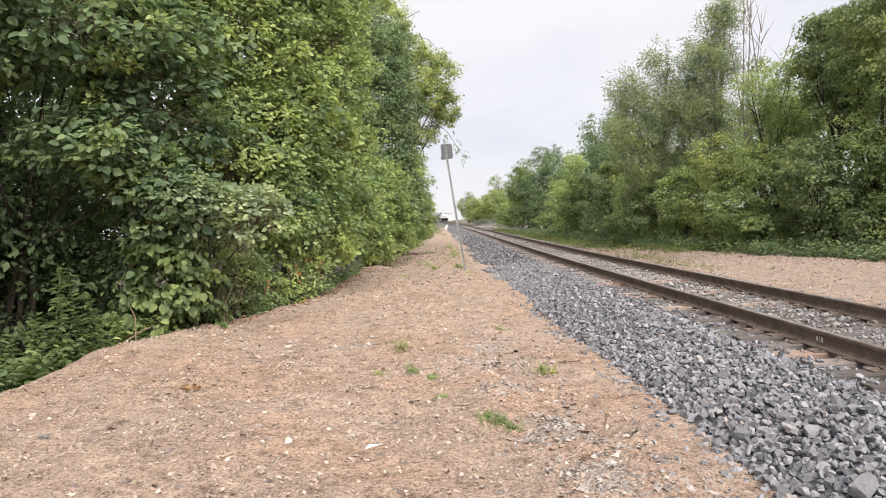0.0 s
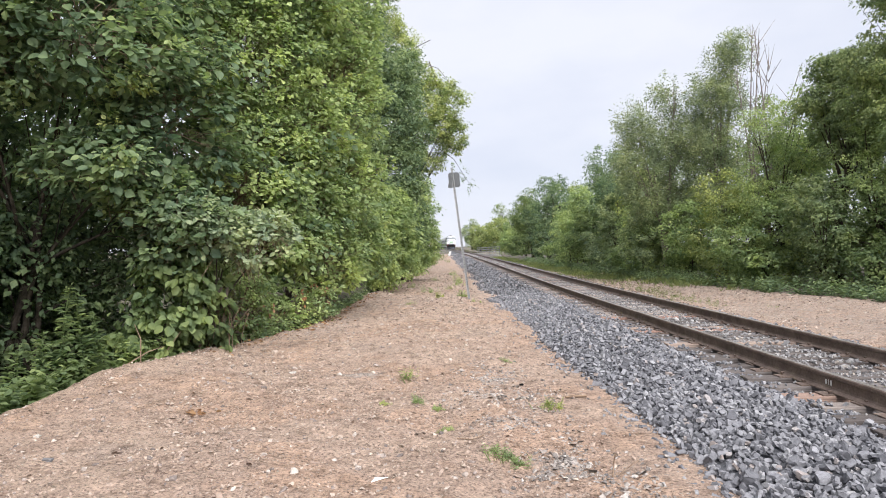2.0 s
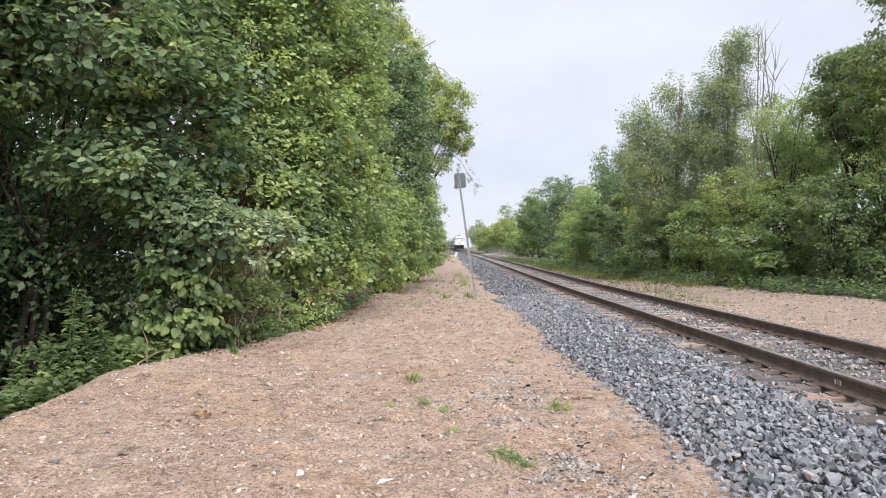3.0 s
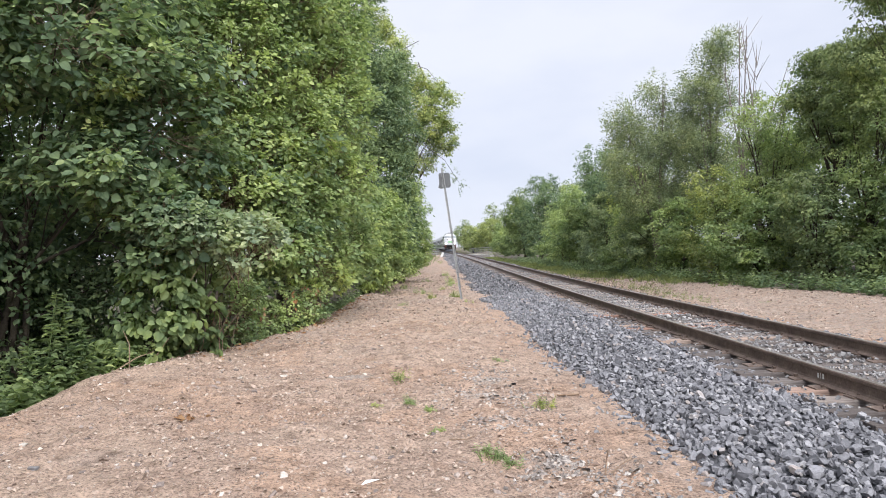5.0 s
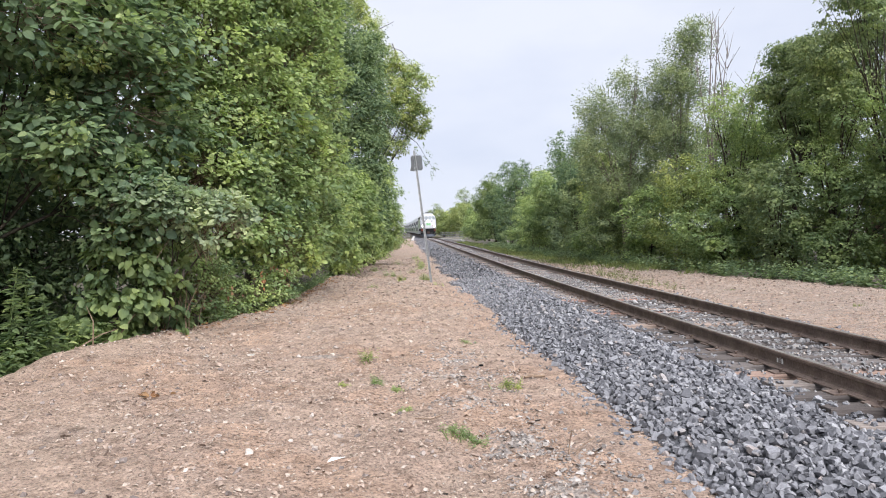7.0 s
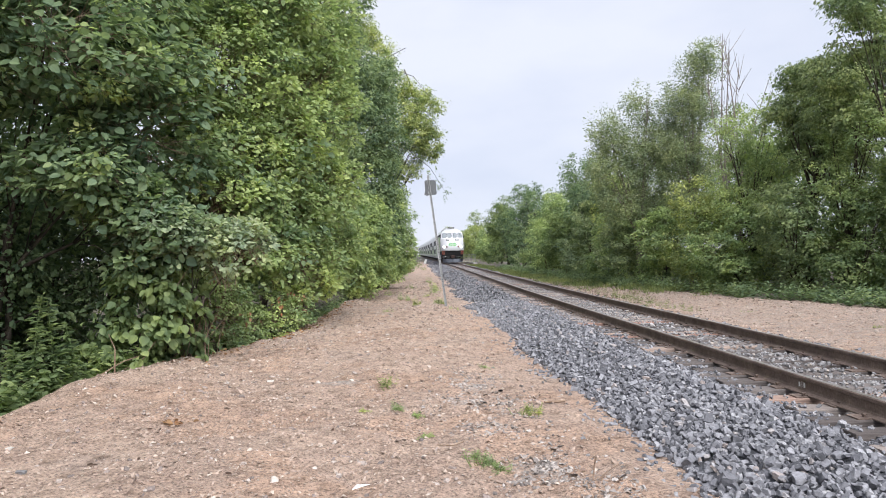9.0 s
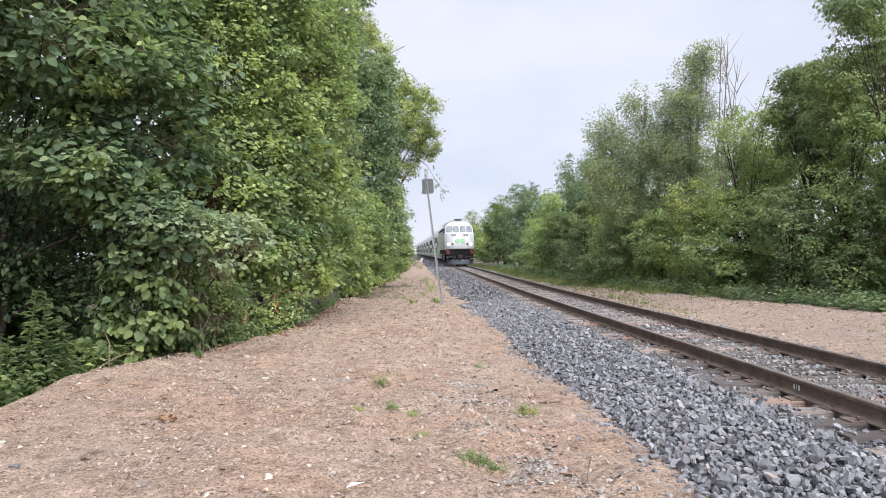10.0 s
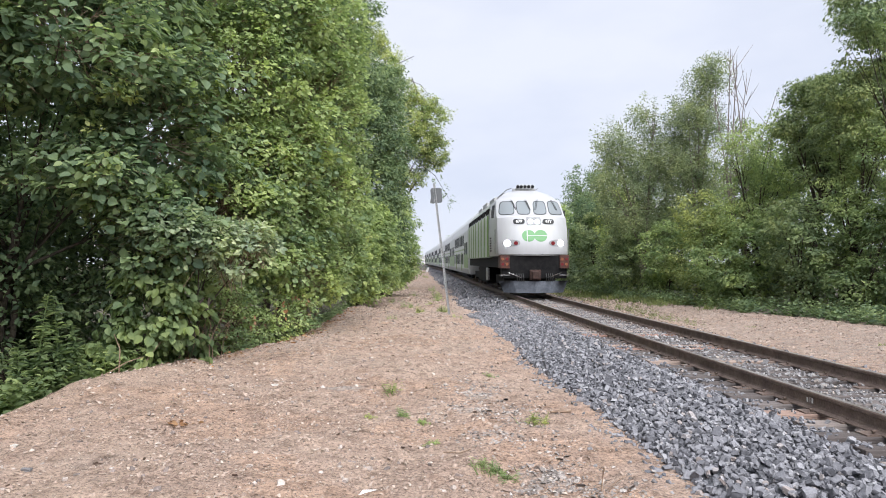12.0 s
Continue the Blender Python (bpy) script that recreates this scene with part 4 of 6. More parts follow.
def build_left_bushes():
    vine = dict(shape="broad", per=20, size=0.36, leaf=0.14, droop=0.35, inner=0.4, flat=0.5, gap=-0.38, twigs=True)
    small = dict(shape="oval", per=30, size=0.31, leaf=0.11, droop=0.2, inner=0.35, flat=0.6, gap=-0.85, face_up=0.6, twigs=True)
    fresh = dict(shape="oval", per=22, size=0.16, leaf=0.085, droop=0.1, inner=0.05, gap=-0.2)
    dead = dict(shape="oval", per=9, size=0.14, leaf=0.085, droop=1.0, flat=1.2, gap=-2)
    # vine-hung thicket nearest to the viewer, hollow underneath
    blobs_thing("vine_thicket", -8.3, 13.8, [
        (-7.0, 10.8, 5.0, 1.5, 1.2, 1.1), (-5.6, 11.6, 5.4, 1.5, 1.3, 1.5), (-7.4, 9.6, 6.6, 1.7, 1.5, 1.4), (-4.7, 13.0, 4.4, 1.2, 1.2, 1.6),
        (-5.1, 11.7, 3.2, 1.0, 0.8, 0.55), (-4.5, 12.2, 2.3, 0.85, 0.8, 0.75), (-5.3, 13.2, 7.0, 1.3, 1.3, 1.5)],
        [(M_LEAF_VINE, 1500, vine), (M_LEAF_BUCK, 260, small), (M_LEAF_YELL, 26, fresh), (M_LEAF_DEAD, 8, dead)],
        "dense thicket hung with broad-leaved vines over a dark hollow", "shrub", 21, 0.09, 5)
    blobs_thing("creeper_mound", -4.5, 12.2, [
        (-4.35, 12.1, 1.25, 0.55, 0.45, 0.7), (-4.6, 11.9, 0.5, 0.6, 0.45, 0.6), (-4.05, 12.5, 0.55, 0.45, 0.4, 0.65), (-4.2, 12.6, 1.5, 0.6, 0.5, 0.5)],
        [(M_LEAF_MID, 190, dict(shape="broad", per=14, size=0.22, leaf=0.15, droop=0.9, inner=0.3, gap=-0.9, face_up=0.4))],
        "mound of five-fingered creeper hanging down to the dirt edge", "shrub", 22, 0.05, 3)
    # added filler in the dark elm leaf: part of the hollow's shade is colour
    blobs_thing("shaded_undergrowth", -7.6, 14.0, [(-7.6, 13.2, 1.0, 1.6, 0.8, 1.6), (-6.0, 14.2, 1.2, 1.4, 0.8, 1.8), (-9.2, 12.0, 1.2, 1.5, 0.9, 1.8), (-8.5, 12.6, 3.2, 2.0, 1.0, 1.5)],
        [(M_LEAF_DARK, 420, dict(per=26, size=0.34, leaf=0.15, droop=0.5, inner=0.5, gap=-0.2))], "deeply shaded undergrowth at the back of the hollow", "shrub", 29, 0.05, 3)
    blobs_thing("viburnum_shrub", -4.0, 12.9, [
        (-3.7, 12.1, 2.15, 0.6, 0.45, 0.32), (-3.15, 12.4, 1.8, 0.5, 0.45, 0.28), (-4.2, 11.9, 2.4, 0.55, 0.45, 0.3), (-2.95, 12.7, 2.2, 0.4, 0.4, 0.25)],
        [(M_LEAF_PALE, 230, dict(shape="oval", per=20, size=0.22, leaf=0.105, droop=0.15, inner=0.3, flat=0.5, gap=-0.7, twigs=True))],
        "pale grey-green viburnum sprays hanging out of the thicket", "shrub", 38, 0.04, 3)
    # bright small-leaved shrubs leaning over the path
    blobs_thing("buckthorn_shrub", -4.4, 16.0, [
        (-3.9, 15.2, 3.6, 1.25, 1.1, 1.2), (-3.5, 15.4, 2.0, 1.0, 0.9, 0.8), (-4.1, 15.6, 5.6, 1.5, 1.3, 1.5), (-3.3, 16.4, 4.6, 1.3, 1.2, 1.3), (-3.7, 16.2, 7.6, 1.7, 1.6, 1.7), (-3.0, 16.6, 2.9, 1.0, 1.0, 1.0), (-3.9, 14.4, 3.0, 0.8, 0.7, 0.8)],
        [(M_LEAF_BUCK, 1650, small), (M_LEAF_YELL, 60, fresh), (M_LEAF_VINE, 260, vine)],
        "tall bright-green buckthorn leaning out over the dirt path", "shrub", 23, 0.09, 4)
    blobs_thing("buckthorn_shrub", -3.6, 18.6, [
        (-2.7, 17.8, 5.4, 1.3, 1.3, 1.5), (-2.6, 18.0, 3.4, 1.1, 1.1, 1.1), (-2.75, 17.4, 1.6, 0.8, 0.8, 0.9), (-3.0, 18.6, 7.6, 1.5, 1.5, 1.6), (-2.5, 19.6, 2.2, 0.9, 1.0, 1.2)],
        [(M_LEAF_BUCK, 1250, small), (M_LEAF_YELL, 40, fresh)],
        "bright-green buckthorn with small rounded leaves beside the path", "shrub", 24, 0.09, 4)
    blobs_thing("low_shrub", -2.9, 15.6, [
        (-3.05, 15.3, 0.62, 0.5, 0.45, 0.5), (-2.75, 15.9, 0.55, 0.45, 0.5, 0.55), (-3.5, 14.8, 0.6, 0.5, 0.4, 0.6), (-3.8, 14.2, 0.9, 0.5, 0.5, 0.8)],
        [(M_LEAF_BUCK, 330, dict(shape="oval", per=26, size=0.16, leaf=0.065, droop=0.4, inner=0.4, gap=-0.8, twigs=True)), (M_LEAF_DEAD, 14, dead)],
        "low leafy shrub with dry stems at the path's edge", "shrub", 25, 0.04, 4)
    # taller dark elm behind
    mid = dict(shape="wedge", per=46, size=0.38, leaf=0.135, droop=0.45, inner=0.45, gap=-0.8)
    blobs_thing("elm_tree", -3.9, 24.5, [
        (-3.9, 23.6, 5.6, 1.6, 1.7, 1.7), (-3.3, 24.6, 8.2, 1.6, 1.6, 1.8), (-3.2, 25.0, 11.0, 1.5, 1.6, 1.8), (-3.9, 22.6, 3.4, 1.4, 1.4, 1.3), (-3.6, 23, 1.8, 0.9, 1.2, 1.0), (-4.6, 22, 10, 1.6, 1.6, 2)],
        [(M_LEAF_DARK, 1500, mid)],
        "tall dark-green elm at the edge of the path", "tree", 26, 0.17, 1)
    blobs_thing("elm_tree", -3.2, 31.0, [
        (-2.3, 30, 4.6, 1.5, 1.8, 1.6), (-2.2, 31, 7.0, 1.5, 1.7, 1.7), (-2.6, 29, 2.2, 1.2, 1.6, 1.3), (-2.5, 32, 9.4, 1.5, 1.7, 1.6), (-1.9, 32, 3.2, 1.2, 1.5, 1.5)],
        [(M_LEAF_DARK, 1500, mid)],
        "leafy elm crowding the path", "tree", 27, 0.14, 2)
    blobs_thing("buckthorn_shrub", -2.5, 27.0, [
        (-2.2, 26.4, 1.5, 0.8, 0.9, 1.0), (-2.1, 26.8, 3.0, 0.9, 1.0, 1.0), (-1.8, 28.2, 2.2, 0.8, 0.9, 1.1), (-2.5, 25.6, 2.4, 0.8, 0.8, 0.9)],
        [(M_LEAF_BUCK, 620, mid)], "bright-green buckthorn under the elms beside the path", "shrub", 36, 0.07, 4)
    blobs_thing("buckthorn_shrub", -1.9, 34.0, [
        (-1.5, 33.4, 1.6, 0.8, 0.9, 1.0), (-1.3, 34.0, 3.2, 0.9, 1.0, 1.0), (-1.1, 35.2, 2.2, 0.8, 1.0, 1.1), (-1.4, 34.6, 4.5, 0.8, 0.9, 0.8)],
        [(M_LEAF_BUCK, 560, mid)], "bright-green buckthorn leaning over the narrowing path", "shrub", 37, 0.07, 4)
    t = blobs_thing("locust_tree", -3.2, 42, [
        (-1.0, 41, 9.6, 1.5, 1.5, 1.2), (0.1, 41.5, 8.6, 1.1, 1.2, 1.1), (0.55, 42, 10.0, 0.9, 1.1, 1.1), (-1.6, 41, 11.4, 1.2, 1.3, 1.1), (-2.3, 41, 13.0, 1.2, 1.2, 1.1), (-0.7, 41, 11.3, 0.7, 0.8, 0.6), (0.3, 41.5, 11.0, 0.5, 0.6, 0.4), (-2.9, 40.5, 14.4, 1.0, 1.1, 0.9), (-0.8, 42, 7.2, 1.3, 1.3, 1.0), (0.75, 42.2, 8.2, 0.6, 0.7, 0.9), (-2.2, 42, 8.6, 1.5, 1.5, 1.8)],
        [(M_LEAF_YELL, 1150, dict(shape="wedge", per=44, size=0.36, leaf=0.125, droop=0.4, inner=0.6, gap=-0.3)), (M_LEAF_MID, 260, mid)],
        "yellow-green locust reaching out over the path", "tree", 28, 0.13, 1)
    # thin bare branches arching out of its top, and a hanging spray
    for pts in ([(1.2, -1, 12.0), (2.0, -1, 12.6), (3.1, -1, 12.2), (4.0, -1, 11.0)], [(0.3, -1, 11.6), (1.5, -1, 13.2), (2.7, -1, 13.8)], [(2.2, -1, 10.8), (3.2, -1, 10.7), (4.0, -1, 10.0)], [(2.6, -1, 12.6), (2.9, -1, 11.8), (3.0, -1, 11.2)]):
        part("bare_branch", tube(bmesh.new(), pts, [0.03, 0.022, 0.016, 0.008][:len(pts)], 5), M_BARK, t, "thin bare arching branch")
    rng = np.random.default_rng(4)
    p = np.array([(3.6, -1, 7.3), (3.9, -1, 7.0), (4.2, -1, 6.6), (4.4, -1, 6.2), (4.6, -1, 5.85), (4.75, -1, 5.6)]).repeat(4, 0) + rng.normal(0, 0.13, (24, 3))
    v, f = sprays(p, rng.normal(0, 0.6, (24, 3)) + (0.4, 0, -0.3), rng, 6, 0.35, 0.11, 0.6, LEAF4, LEAF4_F)
    tagged(array_mesh("hanging_spray", v, f, M_LEAF_MID, t, "hanging leafy spray against the sky"), kind="stuff")
    part("hanging_twig", tube(bmesh.new(), [(3.0, -1, 7.8), (3.9, -1, 7.1), (4.8, -1, 5.6)], [0.02, 0.014, 0.006], 5), M_BARK, t)
    for x, y, h, rx, mat, sd in ((-3.6, 47, 6.5, 2.3, M_LEAF_BUCK, 31), (-3.6, 58, 6.5, 2.4, M_LEAF_MID, 32), (-4.2, 70, 8.0, 2.6, M_LEAF_MID, 33), (-4.2, 84, 7.0, 2.5, M_LEAF_BUCK, 34), (-4.6, 96, 6.0, 2.3, M_LEAF_MID, 35)):
        tree("path_tree", x, y, h, 0.3, rx, 3.0, 12, 750, mat, "leafy green tree along the far part of the path", sd, 0.15, 38, 0.42, 0.3, r0=0.12, stems=2, group="trees along the path")
    for k, (x, y, h) in enumerate(((-10.5, 20, 5), (-13, 24, 5.5), (-8.6, 17.2, 4.2), (-16, 25, 6), (-10.8, 13.0, 4.5), (-14.5, 15.0, 5))):
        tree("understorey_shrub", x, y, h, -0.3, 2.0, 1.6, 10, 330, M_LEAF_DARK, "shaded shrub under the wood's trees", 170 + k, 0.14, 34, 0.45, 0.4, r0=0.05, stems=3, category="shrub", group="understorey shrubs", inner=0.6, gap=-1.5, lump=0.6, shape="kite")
    # the wood behind; the tree at (-9.2, 4.6) is unseen, added to shade the hollow
    for k, (x, y, h) in enumerate(((-9.5, 9.5, 9), (-9.0, 14.5, 11), (-8, 19.5, 12), (-7.5, 25, 13), (-13.5, 12, 11), (-13.5, 19, 13), (-7, 33, 13), (-7, 43, 12), (-7.5, 55, 11), (-12, 5, 10), (-17.5, 13, 11), (-9.2, 4.6, 9), (-18, 20, 13), (-11.2, 16.2, 10), (-11.5, 9.0, 9), (-15.0, 16.0, 11))):
        near = y < 16
        tree("wood_tree", x, y, h, 0.2, 2.6, 2.8, 15, 640 if near else 460, M_LEAF_VINE, "shaded broadleaf tree in the wood, some added out of view for shade", 50 + k + 200 * (k > 9), 0.15 if near else 0.22, 30 if near else 26, 0.5, 0.4, r0=0.16, group="wood behind the bushes", inner=0.75, shape="kite" if near and x > -12 else "wedge", gap=-1.2)


def build_right_trees():
    wil = dict(shape="lance", per=56, size=0.34, leaf=0.125, droop=0.1, inner=0.75, flat=1.3, gap=-0.6, face_up=0.35)
    blobs_thing("willow_tree", 10.4, 33.8, [
        (8.7, 33, 7.0, 0.8, 0.9, 0.9), (10.1, 33, 8.7, 0.65, 0.7, 0.95), (9.6, 33.4, 6.3, 1.2, 1.2, 1.3), (10.9, 33.6, 6.9, 1.1, 1.1, 1.2), (9.2, 33, 4.6, 1.1, 1.2, 1.3), (10.6, 33.5, 4.4, 1.3, 1.3, 1.4), (8.3, 33, 5.6, 0.6, 0.8, 0.9)],
        [(M_LEAF_WILLOW, 1000, wil)], "grey-green willow with several upright feathery stems", "tree", 61, 0.13, 3, M_PALEBARK, "willows")
    blobs_thing("willow_tree", 12.6, 33.0, [
        (12.0, 33, 8.4, 0.9, 1.0, 1.2), (13.2, 33, 10.4, 0.7, 0.9, 0.8), (12.5, 33, 9.6, 0.7, 0.9, 0.9), (12.8, 33, 8.2, 0.8, 1.0, 1.2), (11.9, 33.2, 6.2, 1.2, 1.2, 1.3), (13.2, 33.3, 6.0, 1.1, 1.2, 1.3), (12.4, 33, 4.0, 1.4, 1.3, 1.3)],
        [(M_LEAF_WILLOW, 1050, wil)], "taller grey-green willow beside dead stems", "tree", 62, 0.14, 3, M_PALEBARK, "willows")
    # dead stems
    t = thing("dead_tree", 13.2, 30, float(height_at(13.2, 30)), "leafless dead tree with pale upright stems", "tree")
    rng = np.random.default_rng(63)
    for k in range(7):
        bm = bmesh.new()
        x, h = rng.normal(0, 0.35), rng.uniform(6.5, 10.3)
        top = Vector((x + rng.normal(0.2, 0.5), rng.normal(0, 0.4), h))
        tube(bm, [(x * 0.5, 0, 0), (x, 0.1, h * 0.5), top], [0.06, 0.04, 0.008], 5)
        for _ in range(16):
            f = rng.uniform(0.45, 0.95)
            a = Vector((x * 0.8, 0.05, 0)).lerp(top, f)
            tube(bm, [a, a + Vector((rng.normal(0, 0.35), rng.normal(0, 0.3), rng.uniform(0.4, 1.1)))], [0.014, 0.004], 4)
        part("stem", bm, M_PALEBARK, t)
    drape = dict(shape="kite", per=48, size=0.40, leaf=0.11, droop=0.7, inner=0.4, flat=0.42, gap=-0.3)
    blobs_thing("walnut_tree", 13.8, 25.6, [
        (12.85, 25, 6.6, 0.5, 0.8, 0.4), (13.55, 25, 7.7, 0.8, 0.9, 0.4), (14.45, 25, 8.1, 0.9, 1.0, 0.5), (13.85, 25, 6.9, 1.0, 1.0, 0.7), (15.25, 25, 7.5, 1.1, 1.1, 0.9), (14.85, 25.5, 5.7, 1.2, 1.2, 0.9), (13.45, 25, 5.4, 0.8, 0.9, 0.8)],
        [(M_LEAF_WALNUT, 850, drape)], "dark-green walnut with drooping feathery boughs", "tree", 64, 0.16, 1)
    blobs_thing("maple_tree", 15.4, 22.4, [
        (12.3, 20.6, 8.6, 0.5, 0.8, 0.45), (13.0, 20.8, 9.7, 0.9, 1.0, 0.7), (13.2, 21.3, 8.0, 0.9, 0.9, 0.6), (13.7, 21.5, 9.4, 0.9, 1.0, 0.8), (12.9, 22.0, 7.1, 0.9, 0.9, 0.6), (13.5, 22.4, 6.0, 1.0, 1.0, 0.7), (14.55, 22.6, 9.2, 0.6, 0.9, 0.5), (14.95, 23.5, 7.9, 0.7, 1.0, 0.6), (15.65, 24.5, 6.3, 0.8, 1.0, 0.6), (15.65, 22, 9.5, 1.4, 1.4, 1.1), (15.85, 22, 11.4, 1.3, 1.4, 1.1), (16.2, 22.4, 12.4, 1.3, 1.3, 1.1), (16.55, 22.6, 7.4, 1.4, 1.5, 1.2), (17.0, 22.5, 10, 1.3, 1.3, 1.1), (16.85, 24, 4.4, 1.2, 1.2, 1.0)],
        [(M_LEAF_WALNUT, 1900, drape)], "tall dark maple standing highest beyond the verge", "tree", 65, 0.085, 1)
    tree("ash_tree", 12.6, 27.5, 7.0, 0.5, 1.9, 1.8, 12, 800, M_LEAF_BUCK, "bright-green young ash at the verge", 66, 0.10, 46, 0.36, 0.5, r0=0.1, stems=2, gap=-0.3)
    tree("ash_tree", 14.6, 19.5, 6.6, 0.3, 2.2, 1.9, 13, 950, M_LEAF_MID, "leafy ash leaning toward the verge", 67, 0.105, 46, 0.36, 0.5, r0=0.1, stems=2, gap=-0.3)
    tree("ash_tree", 13.3, 22.6, 6.6, 0.6, 1.5, 1.4, 11, 560, M_LEAF_BUCK, "light-green young ash before the walnut", 68, 0.10, 46, 0.34, 0.4, r0=0.08, stems=2, lump=0.5, gap=-0.3)
    # skirts of shrubs along the verge
    k = 0
    for x, y, h, rx, mat in ((13.0, 22.0, 3.2, 1.3, M_LEAF_MID), (14.2, 17.5, 3.0, 1.4, M_LEAF_DARK), (12.0, 24.0, 3.6, 1.3, M_LEAF_WALNUT), (11.2, 26.5, 3.0, 1.4, M_LEAF_BUCK), (10.8, 29.0, 4.0, 1.4, M_LEAF_YELL), (10.2, 31.5, 3.0, 1.3, M_LEAF_BUCK), (9.9, 34.5, 4.4, 1.5, M_LEAF_GREY), (9.7, 38.5, 3.6, 1.5, M_LEAF_BUCK), (9.4, 43, 4.2, 1.6, M_LEAF_GREY), (9.3, 48, 4.0, 1.7, M_LEAF_MID), (9.1, 54, 4.0, 1.8, M_LEAF_BUCK)):
        tree("verge_shrub", x + 0.5, y, h, 0.0, rx, 1.7, 9, 420, mat, "leafy green shrub at the edge of the gravel verge", 80 + k, 0.095 + 0.001 * y, 44, 0.32, 0.4, r0=0.06, stems=3, category="shrub", group="verge shrubs", lump=0.55)
        k += 1
    k = 0
    for x, y, h, rx, mat in ((11.0, 42, 5.6, 1.7, M_LEAF_YELL), (10.9, 47, 6.0, 1.6, M_LEAF_VINE), (11.9, 52, 8.2, 1.8, M_LEAF_VINE), (11.0, 60, 6.4, 2.0, M_LEAF_BUCK), (10.8, 68, 6.8, 2.1, M_LEAF_VINE), (11.0, 76, 8.4, 2.4, M_LEAF_VINE), (10.4, 86, 7.4, 2.3, M_LEAF_MID), (10.8, 97, 7.4, 2.5, M_LEAF_MID), (11.0, 112, 5.6, 2.8, M_LEAF_BUCK)):
        tree("verge_tree", x, y, h, 0.2, rx, 2.8, 12, 560, mat, "green broadleaf tree in the row beyond the track", 100 + k, 0.10 + 0.0012 * y, 40, 0.45, 0.4, r0=0.13, stems=2, group="row beyond the track", gap=-0.35)
        k += 1
    k = 0
    for x, y, h, rx, mat in ((12, 190, 8, 4, M_LEAF_HAZE), (17, 215, 13, 4.5, M_LEAF_GREY), (9, 240, 10, 3, M_LEAF_GREY), (8, 165, 6, 2.6, M_LEAF_HAZE), (13, 160, 7, 3.5, M_LEAF_HAZE)):
        tree("far_tree", x, y, h, 0.2, rx, 4.0, 12, 420, mat, "pale hazy tree far beyond the bridge", 120 + k, 0.36, 24, 0.8, 0.4, r0=0.2, group="far trees")
        k += 1
    for k, (x, y, h) in enumerate(((20, 17, 11), (17.5, 30, 9), (18, 38, 9), (15.5, 46, 9), (15, 56, 9), (14.5, 68, 9), (14.5, 82, 9), (22, 10, 10), (18.6, 24.0, 8), (19.5, 20.5, 9), (16.5, 34, 7))):
        tree("back_tree", x, y, h, 0.2, 3.0, 3.4, 14, 480, M_LEAF_DARK if k % 2 else M_LEAF_MID, "broadleaf tree standing behind the verge row", 140 + k, 0.2, 30, 0.55, 0.4, r0=0.16, group="trees behind the verge row", inner=0.5)


def blades(name, x, y, n_each, h, mat, label, rng, kind="", category="grass", spread=0.05, lean=0.5):
    """Tufts of grass blades at given places."""
    px, py = np.repeat(x, n_each), np.repeat(y, n_each)
    px = px + rng.normal(0, spread, len(px))
    py = py + rng.normal(0, spread, len(py))
    pz = full_height(px, py) - 0.01
    d = np.stack([rng.normal(0, lean, len(px)), rng.normal(0, lean, len(px)), np.ones(len(px))], -1)
    nrm = rng.normal(0, 1, (len(px), 3))
    shape = np.array([(0.05, 0, 0), (0.045, 0.5, 0.03), (0, 1, 0.16), (-0.045, 0.5, 0.03), (-0.05, 0, 0)])
    v, f = leaves(np.stack([px, py, pz], -1), d, nrm, h * rng.uniform(0.4, 1.2, len(px)), shape, np.array([(0, 1, 2, 3, 4)]))
    return tagged(array_mesh(name, v, f, mat), label, category, kind=kind)


def leafy_plants(name, x, y, h, mat, label, seed, leaf=0.12, per=10, long=False, kind="", z_drop=0.0, category="plant"):
    """Upright leafy stems at given places."""
    rng = np.random.default_rng(seed)
    z = full_height(x, y) - z_drop
    o = np.stack([x, y, z], -1)
    d = np.stack([rng.normal(0, 0.18, len(x)), rng.normal(0, 0.18, len(x)), np.ones(len(x))], -1)
    n = len(x)
    t = (np.arange(per)[None] + rng.uniform(0, 0.8, (n, per))) / per
    hh = h * rng.uniform(0.5, 1.15, (n, 1))
    p = o[:, None] + d[:, None] * (t * hh)[..., None]
    a = (np.arange(per) * 2.4)[None] + rng.uniform(0, 6.28, (n, 1))
    ld = np.stack([np.cos(a), np.sin(a), 0.15 + rng.normal(0, 0.3, (n, per))], -1)
    nrm = np.array([0, 0, 1.0])[None, None] + rng.normal(0, 0.35, (n, per, 3))
    sz = leaf * (1.15 - 0.6 * t) * rng.uniform(0.7, 1.2, (n, per))
    shape = LONG6 if long else LEAF6
    v, f = leaves(p.reshape(-1, 3), ld.reshape(-1, 3), nrm.reshape(-1, 3), sz.reshape(-1), shape, LEAF6_F)
    return tagged(array_mesh(name, v, f, mat), label, category, kind=kind)


